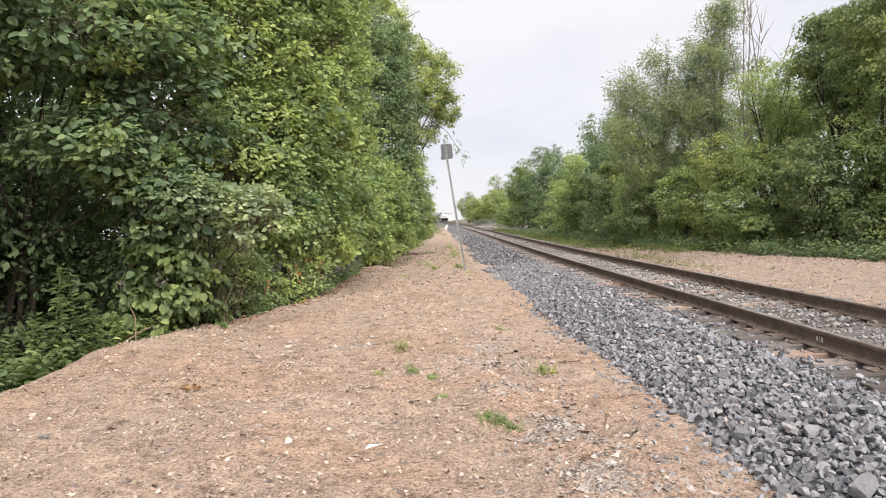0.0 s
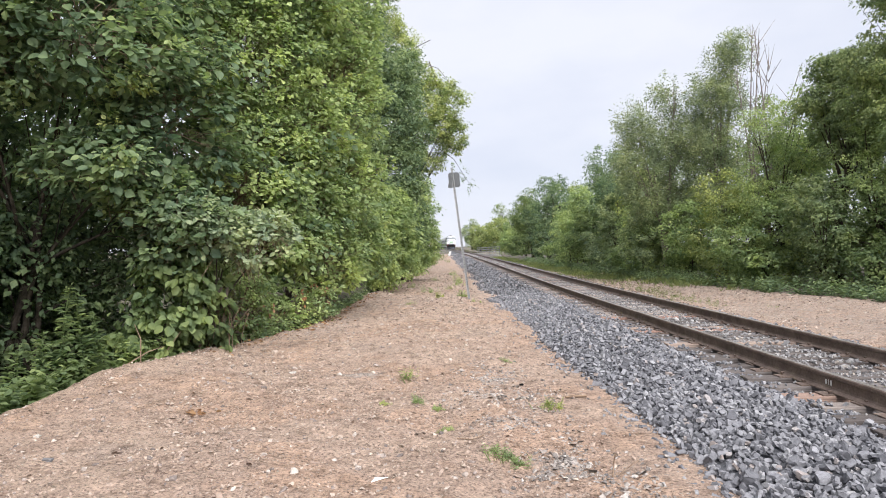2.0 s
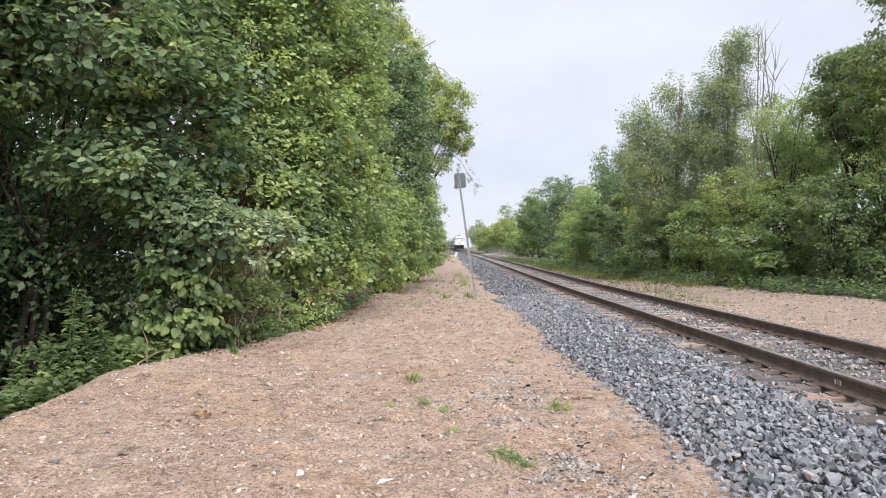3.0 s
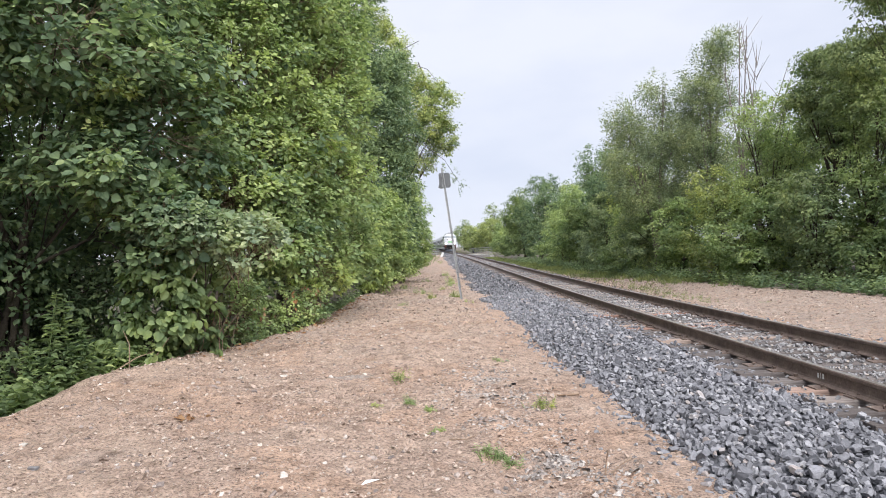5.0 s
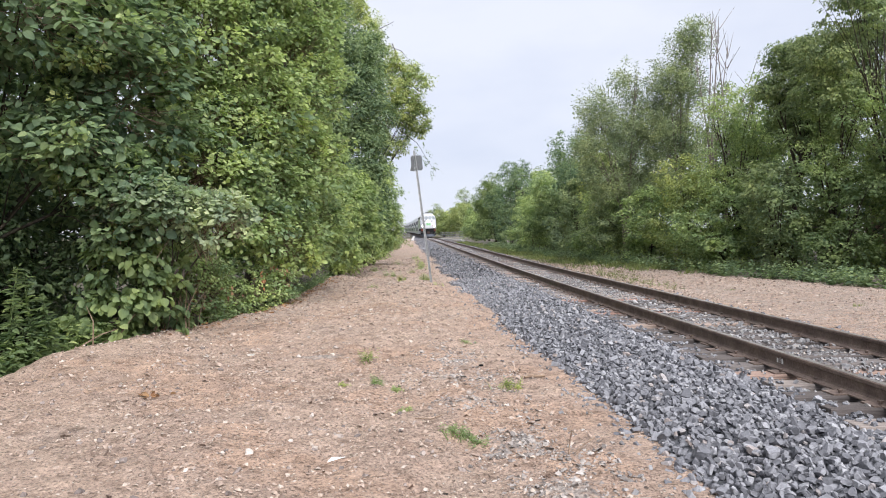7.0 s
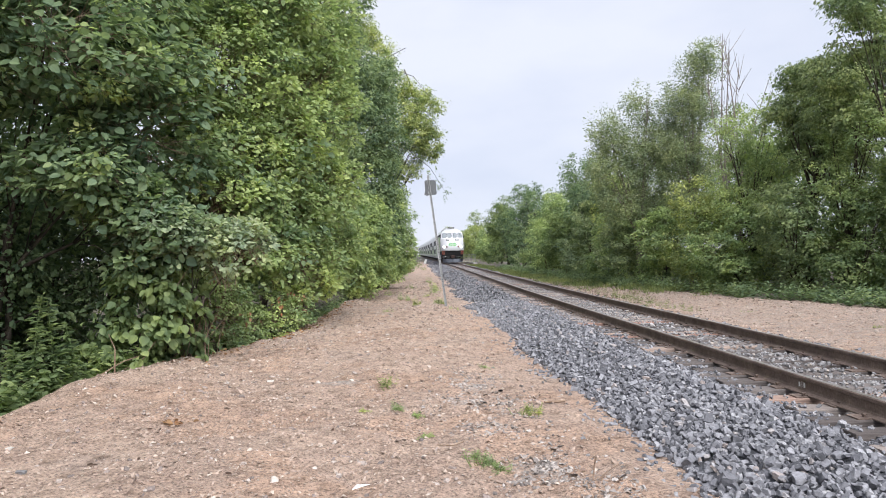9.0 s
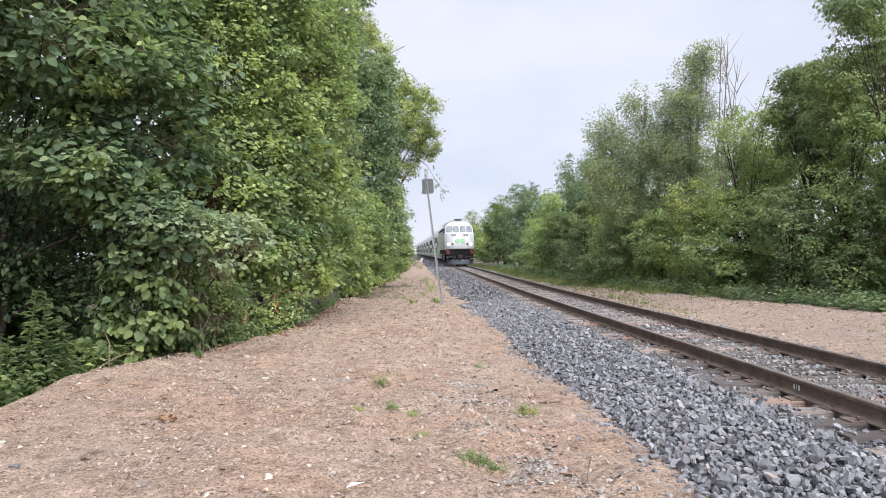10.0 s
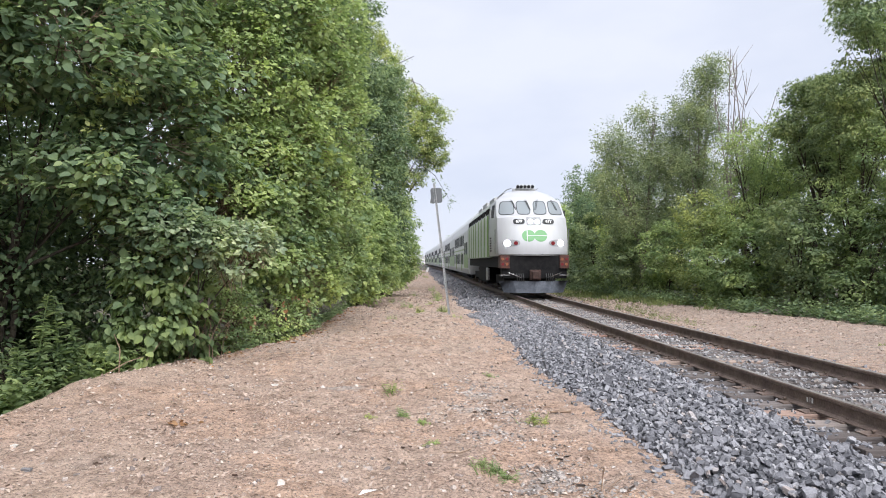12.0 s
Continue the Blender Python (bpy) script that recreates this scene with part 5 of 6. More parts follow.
def build_small_plants():
    rng = np.random.default_rng(9)
    # leafy ground cover over the bank's foot
    n = 1500
    y = rng.uniform(6.0, 13.0, n)
    x = bank_x(y) - 0.25 - rng.exponential(1.0, n)
    leafy_plants("bank_undergrowth", x, y, 0.55, M_LEAF_MID, "low leafy undergrowth below the dirt bank", 71, 0.14, 7, kind="stuff", z_drop=0.05)
    # weeds under the shrubs along the path
    n = 900
    y = rng.uniform(13.5, 40.0, n)
    x = bank_x(y) - 0.05 - rng.exponential(0.5, n)
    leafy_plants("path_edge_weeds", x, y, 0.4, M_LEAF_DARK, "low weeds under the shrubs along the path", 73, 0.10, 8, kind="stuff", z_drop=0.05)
    # tall lance-leaved weeds
    for k, (x, y, h) in enumerate(((-5.35, 10.4, 1.6), (-5.12, 10.6, 1.35), (-5.6, 10.2, 1.15), (-4.98, 10.75, 0.95), (-5.75, 9.9, 1.05), (-5.45, 10.15, 0.9), (-5.25, 10.3, 1.1))):
        w = thing("tall_weed", x, y, float(full_height(x, y)), "tall weed with narrow lance-shaped leaves", "weed", "tall weeds")
        part("stem", tube(bmesh.new(), [(0, 0, 0), (0.06 * math.sin(5 * k), 0.02, h * 0.5), (0.16 * math.sin(3 * k + 1), 0.04, h)], [0.012, 0.009, 0.004], 5), M_LEAF_MID, w)
        r2 = np.random.default_rng(300 + k)
        m = 84
        t = np.linspace(0.15, 1.0, m)
        a = np.arange(m) * 2.4 + r2.normal(0, 0.5, m)
        p = np.stack([0.16 * math.sin(3 * k + 1) * t * t, 0.04 * t, h * t], -1) + r2.normal(0, 0.015, (m, 3))
        v, f = leaves(p, np.stack([np.cos(a), np.sin(a), 0.55 - 0.8 * r2.random(m)], -1), np.array([0, 0, 1.0]) + r2.normal(0, 0.3, (m, 3)), 0.25 * (1.1 - 0.6 * t) * r2.uniform(0.45, 1.3, m), LONG6, LEAF6_F)
        array_mesh("leaves", v, f, M_LEAF_MID, w)
    # dead sticks in the hollow
    for k in range(14):
        s = Vector((rng.uniform(-6.3, -4.3), rng.uniform(10.6, 12.4), 0))
        s.z = float(height_at(s.x, s.y)) + 0.05
        e = s + Vector((rng.normal(0.1, 0.5), rng.normal(0, 0.3), rng.uniform(0.2, 0.7)))
        o = part("dead_stick", tube(bmesh.new(), [s, s.lerp(e, 0.5) + Vector((0.05, 0, 0.06)), e], [0.011, 0.008, 0.004], 5), M_TWIG)
        tagged(o, "dry dead stick leaning in the undergrowth", "stick", "dead sticks")
    # leafy weeds at the foot of the verge shrubs
    n = 1700
    y = 15 + 60 * rng.random(n) ** 1.3
    x = verge_x(y) + 0.15 + rng.exponential(0.55, n)
    leafy_plants("verge_weeds", x, y, 0.5, M_LEAF_DARK, "knee-high leafy weeds at the foot of the verge shrubs", 72, 0.13, 8, kind="stuff")
    # verge grass, continuous
    n = 3800
    y = 25 + 75 * rng.random(n) ** 1.1
    x = verge_x(y) + 0.45 - 0.75 * smooth(28, 40, y) + rng.normal(0, 0.45, n)
    keep = np.sin(0.9 * y) + np.sin(2.3 * y + 1.0) + 0.5 * np.sin(5.1 * y) + rng.normal(0, 0.5, n) > -0.4
    x, y = x[keep], y[keep]
    blades("verge_grass", x, y, 9, 0.24, M_GRASS, "rough green grass along the gravel verge", rng, "stuff", spread=0.12)
    n = 420
    y = 20 + 70 * rng.random(n)
    x = track_x(y) + 2.5 + rng.normal(0.2, 0.3, n)
    leafy_plants("trackside_weeds", np.repeat(x, 3) + rng.normal(0, 0.09, 3 * n), np.repeat(y, 3) + rng.normal(0, 0.12, 3 * n), 0.2, M_GRASS, "sparse weeds along the far edge of the ballast", 74, 0.06, 9, True, "stuff", category="weeds")
    # far end of the path
    n = 1200
    y = 60 + 60 * rng.random(n)
    x = bank_x(y) + rng.exponential(0.35, n)
    blades("path_edge_grass", x, y, 8, 0.4, M_GRASS, "grass at the far end of the path", rng, "stuff", spread=0.15)
    # single tufts on the path
    weeds = [(1.23, 8.0, 0.09, 16), (-0.22, 8.39, 0.10, 18), (0.02, 8.2, 0.05, 14), (-0.43, 10.04, 0.15, 14), (0.57, 6.38, 0.09, 26), (0.70, 6.2, 0.07, 18), (-0.1, 22.5, 0.22, 14), (0.7, 24.3, 0.24, 16), (0.6, 31.0, 0.3, 16), (0.62, 36, 0.32, 16), (-0.5, 26.5, 0.28, 18), (-0.9, 20.6, 0.14, 10), (0.3, 27.5, 0.2, 14), (-1.2, 29.0, 0.22, 14), (0.75, 33.5, 0.26, 16), (-0.4, 35.0, 0.24, 14), (0.5, 42.0, 0.34, 16), (-1.3, 40.0, 0.32, 16), (0.95, 21.0, 0.12, 10), (1.0, 10.8, 0.06, 12), (0.1, 7.3, 0.04, 16), (-0.6, 8.3, 0.04, 14)]
    for k, (x, y, h, n) in enumerate(weeds):
        spread = 0.035 + 0.28 * h
        leafy_plants("leafy_weed", x + rng.normal(0, spread, n), y + rng.normal(0, spread, n), h, M_LEAF_BUCK if k % 3 else M_LEAF_YELL, "small light-green weed growing in the dirt", 400 + k, 0.022 + 0.16 * h, 12, True, "stuff", category="weed")
    for x, y, h, n in ((1.23, 8.0, 0.11, 40), (-0.43, 10.0, 0.14, 14), (0.6, 6.3, 0.11, 30), (0.7, 24.3, 0.25, 30), (-0.1, 22.5, 0.2, 20), (8.9, 14.0, 0.08, 50), (8.6, 19, 0.08, 40), (7.6, 24, 0.12, 50), (7.3, 27, 0.12, 50)):
        blades("grass_tuft", np.array([x]), np.array([y]), n, h, M_GRASS, "small green tuft of grass growing in the dirt", rng, "stuff", spread=0.05 + 0.15 * h)
    # twigs, root and paper on the path
    for pts, r in (([(1.35, 5.55, 0.04), (1.37, 5.6, 0.13), (1.385, 5.6, 0.2)], 0.006), ([(1.4, 5.6, 0.03), (1.5, 5.72, 0.06), (1.62, 5.82, 0.1)], 0.004), ([(0.2, 7.0, 0.035), (0.35, 6.9, 0.04), (0.45, 7.0, 0.035)], 0.005), ([(1.45, 8.35, 0.04), (1.7, 8.42, 0.05)], 0.014)):
        pts = [(a, b, float(full_height(a, b)) + c - 0.02) for a, b, c in pts]
        tagged(part("twig", tube(bmesh.new(), pts, [r] * len(pts), 5), M_TWIG), "dry brown twig lying on the dirt path", "twig", "twigs")
    bm = bmesh.new()
    zc = float(full_height(-0.42, 5.75)) + 0.012
    v = [bm.verts.new(p) for p in ((-0.49, 5.72, zc), (-0.38, 5.78, zc + 0.015), (-0.36, 5.82, zc + 0.006), (-0.46, 5.77, zc + 0.02))]
    bm.faces.new(v)
    r = bmesh.ops.extrude_face_region(bm, geom=bm.faces[:])
    for e in r["geom"]:
        if isinstance(e, bmesh.types.BMVert):
            e.co.z -= 0.004
    tagged(part("paper_scrap", bm, M_LITTER), "crumpled white scrap of paper on the path", "litter")
    # a clump of dry leaves, single stones, root tangle and leaf litter
    r3 = np.random.default_rng(77)
    def dry_leaves(name, x, y, size, label, kind=""):
        m = len(x)
        a = r3.uniform(0, 6.28, m)
        z = full_height(x, y) + 0.012
        v, f = leaves(np.stack([x, y, z], -1), np.stack([np.cos(a), np.sin(a), r3.uniform(0, 0.5, m)], -1), np.array([0, 0, 1.0]) + r3.normal(0, 0.4, (m, 3)), size * r3.uniform(0.6, 1.3, m), LEAF6, LEAF6_F)
        tagged(array_mesh(name, v, f, M_LEAF_DEAD), label, "leaves", kind=kind)
    dry_leaves("dry_leaf_clump", -2.57 + r3.normal(0, 0.07, 14), 7.9 + r3.normal(0, 0.04, 14), 0.07, "clump of curled dry leaves on the dirt", "stuff")
    y = 11.8 + 13 * r3.random(520)
    dry_leaves("leaf_litter", bank_x(y) + r3.normal(0.05, 0.22, 520), y, 0.06, "brown leaf litter along the edge of the bushes", "stuff")
    for x, y, s, mat, lab in ((-3.98, 7.34, 0.045, M_PALESTONE, "pale stone lying on the dirt"), (-3.35, 6.36, 0.055, M_CRIB, "dark flat stone half sunk in the dirt"), (-2.09, 10.54, 0.06, M_PALESTONE, "pale flat stone at the crest of the path"), (1.05, 9.3, 0.035, M_BLACK, "small black lump on the bare strip")):
        shapes, faces = stone_shapes(1, r3, False, True)
        v = shapes[0] * s * np.array([1, 1, 0.7]) + np.array([x, y, float(full_height(x, y)) + 0.25 * s])
        tagged(array_mesh("stone", v, faces, mat), lab, "stone")
    tangle = thing("root_tangle", -3.85, 12.75, float(full_height(-3.85, 12.75)), "tangle of dry brown vine stems hanging to the ground", "roots")
    for k in range(26):
        x, y2 = r3.normal(0, 0.14), r3.normal(0, 0.12)
        top = Vector((x * 1.8 + r3.normal(0, 0.1), y2, r3.uniform(0.5, 1.0)))
        part("stem", tube(bmesh.new(), [(x + r3.normal(0, 0.06), y2, -0.03), (x * 1.2 + r3.normal(0, 0.05), y2 - 0.04, 0.3), top], [0.008, 0.007, 0.004], 4), M_TWIG, tangle)


# ---- train ----
CAB_LEVELS = [  # z, half width, front y
    (1.72, 1.50, 0.04), (1.80, 1.53, 0.0), (2.4, 1.54, 0.06), (2.9, 1.54, 0.2), (3.40, 1.53, 0.42), (3.52, 1.52, 0.72), (4.18, 1.46, 1.40), (4.26, 1.44, 1.50), (4.30, 1.34, 1.66), (4.45, 1.22, 1.92), (4.62, 1.04, 2.3), (4.76, 0.80, 2.75), (4.86, 0.5, 3.2), (4.89, 0.25, 3.6)]


def cab_at(z):
    zs = [l[0] for l in CAB_LEVELS]
    return float(np.interp(z, zs, [l[1] for l in CAB_LEVELS])), float(np.interp(z, zs, [l[2] for l in CAB_LEVELS]))


def front_y(x, z):
    w, f = cab_at(z)
    return f + 0.6 * min(1.0, abs(x) / w) ** 3.4


def front_patch(outline, offset, rings=4):
    """A plate on the cab's curved front: outline is a list of (x, z); shrunk rings fill it."""
    # long edges are divided so that the plate follows the curve
    full = []
    for (ax, az), (bx, bz) in zip(outline, outline[1:] + outline[:1]):
        k = max(1, int(math.hypot(bx - ax, bz - az) / 0.09))
        full += [(ax + (bx - ax) * i / k, az + (bz - az) * i / k) for i in range(k)]
    outline = full
    bm = bmesh.new()
    cx = sum(p[0] for p in outline) / len(outline)
    cz = sum(p[1] for p in outline) / len(outline)
    rows = []
    for k in range(rings):
        s = 1 - k / rings
        rows.append([bm.verts.new((cx + (x - cx) * s, front_y(cx + (x - cx) * s, cz + (z - cz) * s) - offset, cz + (z - cz) * s)) for x, z in outline])
    mid = bm.verts.new((cx, front_y(cx, cz) - offset, cz))
    skirt = [bm.verts.new((x, front_y(x, z) + 0.01, z)) for x, z in outline]
    n = len(outline)
    for a, b in zip([skirt] + rows, rows):
        for i in range(n):
            bm.faces.new((a[i], a[(i + 1) % n], b[(i + 1) % n], b[i]))
    for i in range(n):
        bm.faces.new((rows[-1][i], rows[-1][(i + 1) % n], mid))
    bmesh.ops.recalc_face_normals(bm, faces=bm.faces[:])
    return bm


def rounded(x0, x1, z0, z1, r, lean0=0.0, lean1=0.0, seg=4):
    """Outline of a rounded rectangle; lean moves its upper left and upper right corners sideways."""
    out = []
    for cx, cz, a0 in ((x1 - r, z1 - r, 0), (x0 + r, z1 - r, 90), (x0 + r, z0 + r, 180), (x1 - r, z0 + r, 270)):
        for k in range(seg + 1):
            a = radians(a0 + 90 * k / seg)
            x, z = cx + r * math.cos(a), cz + r * math.sin(a)
            f = (z - z0) / (z1 - z0)
            s = (x - x0) / (x1 - x0)
            out.append((x + f * (lean0 * (1 - s) + lean1 * s), z))
    return out


def disc(cx, cz, rx, rz=None, n=20):
    rz = rz or rx
    return [(cx + rx * math.cos(2 * math.pi * k / n), cz + rz * math.sin(2 * math.pi * k / n)) for k in range(n)]


def extruded(profile, y0, y1):
    """Closed (x, z) profile drawn out along y."""
    bm = bmesh.new()
    a = [bm.verts.new((x, y0, z)) for x, z in profile]
    b = [bm.verts.new((x, y1, z)) for x, z in profile]
    n = len(profile)
    for i in range(n):
        bm.faces.new((a[i], a[(i + 1) % n], b[(i + 1) % n], b[i]))
    bm.faces.new(a[::-1])
    bm.faces.new(b)
    bmesh.ops.recalc_face_normals(bm, faces=bm.faces[:])
    return bm


def truck(parent, y, r=0.5):
    t = part("truck", boxed(-1.15, 1.15, y - 1.75, y + 1.75, 0.45, 0.85, 0.04), M_BLACK, parent, "black truck frame")
    for dy in (-1.25, 1.25):
        for s in (-1, 1):
            part("wheel", cyl((s * 0.68, y + dy, r), (s * 0.82, y + dy, r), r, 20), M_RUST, t, "steel wheel")
            part("axle_box", boxed(s * 1.02 - 0.12, s * 1.02 + 0.12, y + dy - 0.18, y + dy + 0.18, r - 0.16, r + 0.18, 0.03), M_BLACK, t)
    return t


def text_on_front(words, x, z, size, parent):
    c = bpy.data.curves.new("numerals", "FONT")
    c.body = words
    c.size = size
    c.align_x, c.align_y = "CENTER", "CENTER"
    c.extrude = 0.002
    c.offset = 0.004
    ob = new("numerals", c)
    ob.parent = parent
    sl = math.degrees(math.atan2(front_y(x + 0.1, z) - front_y(x - 0.1, z), 0.2))
    ob.matrix_basis = pose(x, front_y(x, z) - 0.085, z, 67, 0, sl)
    c.materials.append(M_NUMBER)
    return ob


def build_locomotive():
    loco = thing("locomotive", 0, 0, EYE_RAIL, "white and green diesel passenger locomotive with lit headlights", "locomotive")
    # cab shell
    bm = bmesh.new()
    rings = []
    for z, w, f in CAB_LEVELS:
        ring = [bm.verts.new((-w, 4.6, z))]
        xs = [math.sin(radians(a)) for a in range(-90, 91, 9)]
        ring += [bm.verts.new((w * s, front_y(w * s, z), z)) for s in xs]
        ring.append(bm.verts.new((w, 4.6, z)))
        rings.append(ring)
    for a, b in zip(rings, rings[1:]):
        for i in range(len(a) - 1):
            bm.faces.new((a[i], a[i + 1], b[i + 1], b[i]))
    bm.faces.new(rings[-1])
    bm.faces.new(rings[0][::-1])
    bmesh.ops.recalc_face_normals(bm, faces=bm.faces[:])
    cab = part("cab", bm, M_WHITE, loco, "glossy white streamlined cab", smooth=True)
    cab.data.set_sharp_from_angle(angle=radians(38))
    # windscreens with rubber surrounds and wipers
    for x0, x1, l0, l1 in ((-1.45, -0.76, 0.13, 0.02), (-0.66, -0.05, 0.0, -0.06), (0.05, 0.66, 0.06, 0.0), (0.76, 1.45, -0.02, -0.13)):
        fr = part("window_frame", front_patch(rounded(x0, x1, 3.53, 4.19, 0.17, l0, l1, 6), 0.012), M_RUBBER, cab, "black rubber window surround")
        part("windscreen", front_patch(rounded(x0 + 0.03, x1 - 0.03, 3.56, 4.16, 0.15, l0 * 0.95, l1 * 0.95, 6), 0.018), M_WINDSHIELD, cab, "pale reflecting windscreen")
    for x, dx in ((-0.86, 0.17), (-0.24, 0.14), (0.28, -0.14), (0.94, 0.18)):
        for off in (0.0, 0.05):
            p = [(x + off, front_y(x, 4.22) - 0.05, 4.24), (x + dx * 0.5 + off, front_y(x, 4.0) - 0.06, 4.0), (x + dx + off, front_y(x + dx, 3.78) - 0.05, 3.76)]
            part("wiper", tube(bmesh.new(), p, [0.011] * 3, 5), M_RUBBER, cab)
    # number boards, upper headlights
    for s in (-1, 1):
        part("number_board", front_patch(rounded(s * 0.64 - 0.25, s * 0.64 + 0.25, 3.10, 3.32, 0.10), 0.03), M_RUBBER, cab, "black oval number board with white numerals")
        text_on_front("677", s * 0.64, 3.21, 0.185, cab)
    part("headlight_housing", front_patch(rounded(-0.31, 0.31, 3.06, 3.40, 0.03), 0.03), M_HOUSING, cab, "grey twin headlight housing")
    for s in (-1, 1):
        part("headlight", front_patch(disc(s * 0.145, 3.2, 0.095), 0.045, 2), M_LAMP, cab, "lit round headlight")
    # lower lamps in oval wells
    for s in (-1, 1):
        # flat grey oval: the shading inside the white well is painted
        part("lamp_well", front_patch(disc(s * 0.98, 2.27, 0.37, 0.15, 24), 0.008), M_HOUSING, cab, "white oval lamp well, its shading put into a grey tone")
        part("ditch_light", front_patch(disc(s * 1.16, 2.26, 0.125), 0.04, 2), M_LAMP, cab, "lit lower headlight")
        part("marker_lamp", front_patch(disc(s * 0.80, 2.26, 0.085), 0.03, 2), M_REDLENS, cab, "dark red marker lamp")
    # emblem: two plain green lobes parted by white bars
    part("emblem", front_patch(disc(-0.25, 2.58, 0.285, 0.255, 28), 0.006), M_LOGO, cab, "round green emblem lobe")
    part("emblem", front_patch(disc(0.27, 2.58, 0.285, 0.255, 28), 0.006), M_LOGO, cab, "round green emblem lobe")
    part("emblem_bar", front_patch(rounded(-0.30, 0.54, 2.57, 2.60, 0.008), 0.010, 2), M_WHITE, cab)
    part("emblem_bar", front_patch(rounded(-0.33, -0.29, 2.33, 2.83, 0.008), 0.011, 2), M_WHITE, cab)
    # cab side window, handrail, mirror
    for s in (-1, 1):
        part("side_window", boxed(s * 1.5 - 0.02, s * 1.5 + 0.02, 2.5, 3.4, 3.42, 4.08, 0.02), M_GLASS, cab, "dark cab side window")
        part("handrail", tube(bmesh.new(), [(s * 1.63, 0.8, 1.8), (s * 1.63, 0.8, 2.9)], [0.018] * 2, 6), M_CHROME, cab)
        part("mirror", boxed(s * 1.62 - 0.06, s * 1.62 + 0.06, 1.95, 2.0, 3.45, 3.8, 0.01), M_RUBBER, cab)
        for k in range(6):
            part("vent_slat", boxed(s * 1.545 - 0.012, s * 1.545 + 0.012, 3.4, 4.0, 1.95 + k * 0.12, 2.01 + k * 0.12), M_BLACK, cab, "dark side louvre slat")
    # pilot, coupler, plough
    part("nose_lip", front_patch(rounded(-1.46, 1.46, 1.735, 1.80, 0.03), 0.03), M_ROOF, cab, "pale grey rubbing strip under the nose")
    part("buffer_beam", boxed(-1.40, 1.40, 0.12, 0.9, 0.75, 1.74, 0.03), M_BLACK, loco, "grimy black pilot beam")
    for s in (-1, 1):
        part("corner_step", boxed(s * 1.28 - 0.2, s * 1.28 + 0.2, 0.06, 0.9, 1.18, 1.76, 0.02), M_ORANGE, loco, "rust-orange corner step box")
        for k in range(2):
            for j in range(2):
                part("reflector", cyl((s * 1.28 - 0.09 + 0.18 * j, 0.03, 1.36 + 0.22 * k), (s * 1.28 - 0.09 + 0.18 * j, 0.07, 1.36 + 0.22 * k), 0.062, 14), M_AMBER if (k + j) % 2 else M_REDLENS, loco, "round amber and red corner reflector")
        for k in range(3):
            part("step", boxed(s * 1.28 - 0.2, s * 1.28 + 0.2, 0.02, 0.4, 0.62 + k * 0.26, 0.65 + k * 0.26), M_CHROME if k == 1 else M_BLACK, loco)
        part("grab_bar", tube(bmesh.new(), [(s * 0.55, 0.05, 0.78), (s * 1.15, 0.03, 1.0)], [0.018] * 2, 6), M_CHROME, loco)
        for k in range(4):
            part("air_hose", tube(bmesh.new(), [(s * (0.5 + 0.09 * k), 0.1, 0.95), (s * (0.5 + 0.09 * k), -0.06, 0.8), (s * (0.48 + 0.09 * k), -0.02, 0.62)], [0.022] * 3, 6), M_RUBBER, loco)
    bm = boxed(-0.16, 0.16, -0.32, 0.2, 0.72, 1.05, 0.05)
    box(bm, -0.24, 0.24, -0.18, -0.02, 0.68, 1.12, 0.04)
    part("coupler", bm, M_COUPLER, loco, "heavy rusty knuckle coupler")
    bm = bmesh.new()
    sec = [(-1.5, 0.38), (-0.9, 0.05), (0, -0.22), (0.9, 0.05), (1.5, 0.38)]
    top = [bm.verts.new((x, y + 0.14, 0.64)) for x, y in sec]
    low = [bm.verts.new((x * 0.86, y, 0.13)) for x, y in sec]
    back = [bm.verts.new((x * 0.86, y + 0.12, 0.13)) for x, y in sec]
    backt = [bm.verts.new((x, y + 0.24, 0.64)) for x, y in sec]
    for i in range(4):
        for a, b in ((low, top), (back, low), (top, backt), (backt, back)):
            bm.faces.new((a[i], a[i + 1], b[i + 1], b[i]))
    for i in (0, 4):
        bm.faces.new((low[i], top[i], backt[i], back[i]))
    bmesh.ops.recalc_face_normals(bm, faces=bm.faces[:])
    part("snow_plough", bm, M_PLOW, loco, "blue-grey steel snow plough")
    # hood
    prof = [(-1.55, 1.66), (-1.55, 3.75), (-1.42, 4.2), (-1.05, 4.6), (-0.5, 4.8), (0.5, 4.8), (1.05, 4.6), (1.42, 4.2), (1.55, 3.75), (1.55, 1.66)]
    body = part("hood", extruded(prof, 4.55, 20.4), M_SIDESHADE, loco, "ribbed white and green hood")
    for s in (-1, 1):
        part("green_band", boxed(s * 1.558 - 0.008, s * 1.558 + 0.008, 4.6, 20.3, 1.72, 2.25), M_GREEN, body, "green lower band")
        for k in range(24):
            y = 4.8 + k * 0.645
            part("rib", boxed(s * 1.58 - 0.03, s * 1.58 + 0.03, y, y + 0.09, 1.7, 3.72, 0.01), M_RIB if k % 3 else M_GREEN, body, "pale vertical rib" if k % 3 else "green vertical rib")
        for k in range(7):
            y = 4.8 + k * 2.2
            part("grille", boxed(s * 1.51 - 0.03, s * 1.51 + 0.03, y, y + 1.6, 3.80, 4.08, 0.01), M_BLACK, body, "dark roof-edge grille")
        for k in range(4):
            y = 5.2 + k * 3.8
            part("side_panel", boxed(s * 1.562 - 0.008, s * 1.562 + 0.008, y, y + 1.3, 2.3, 3.6), M_GREEN, body, "green side panel")
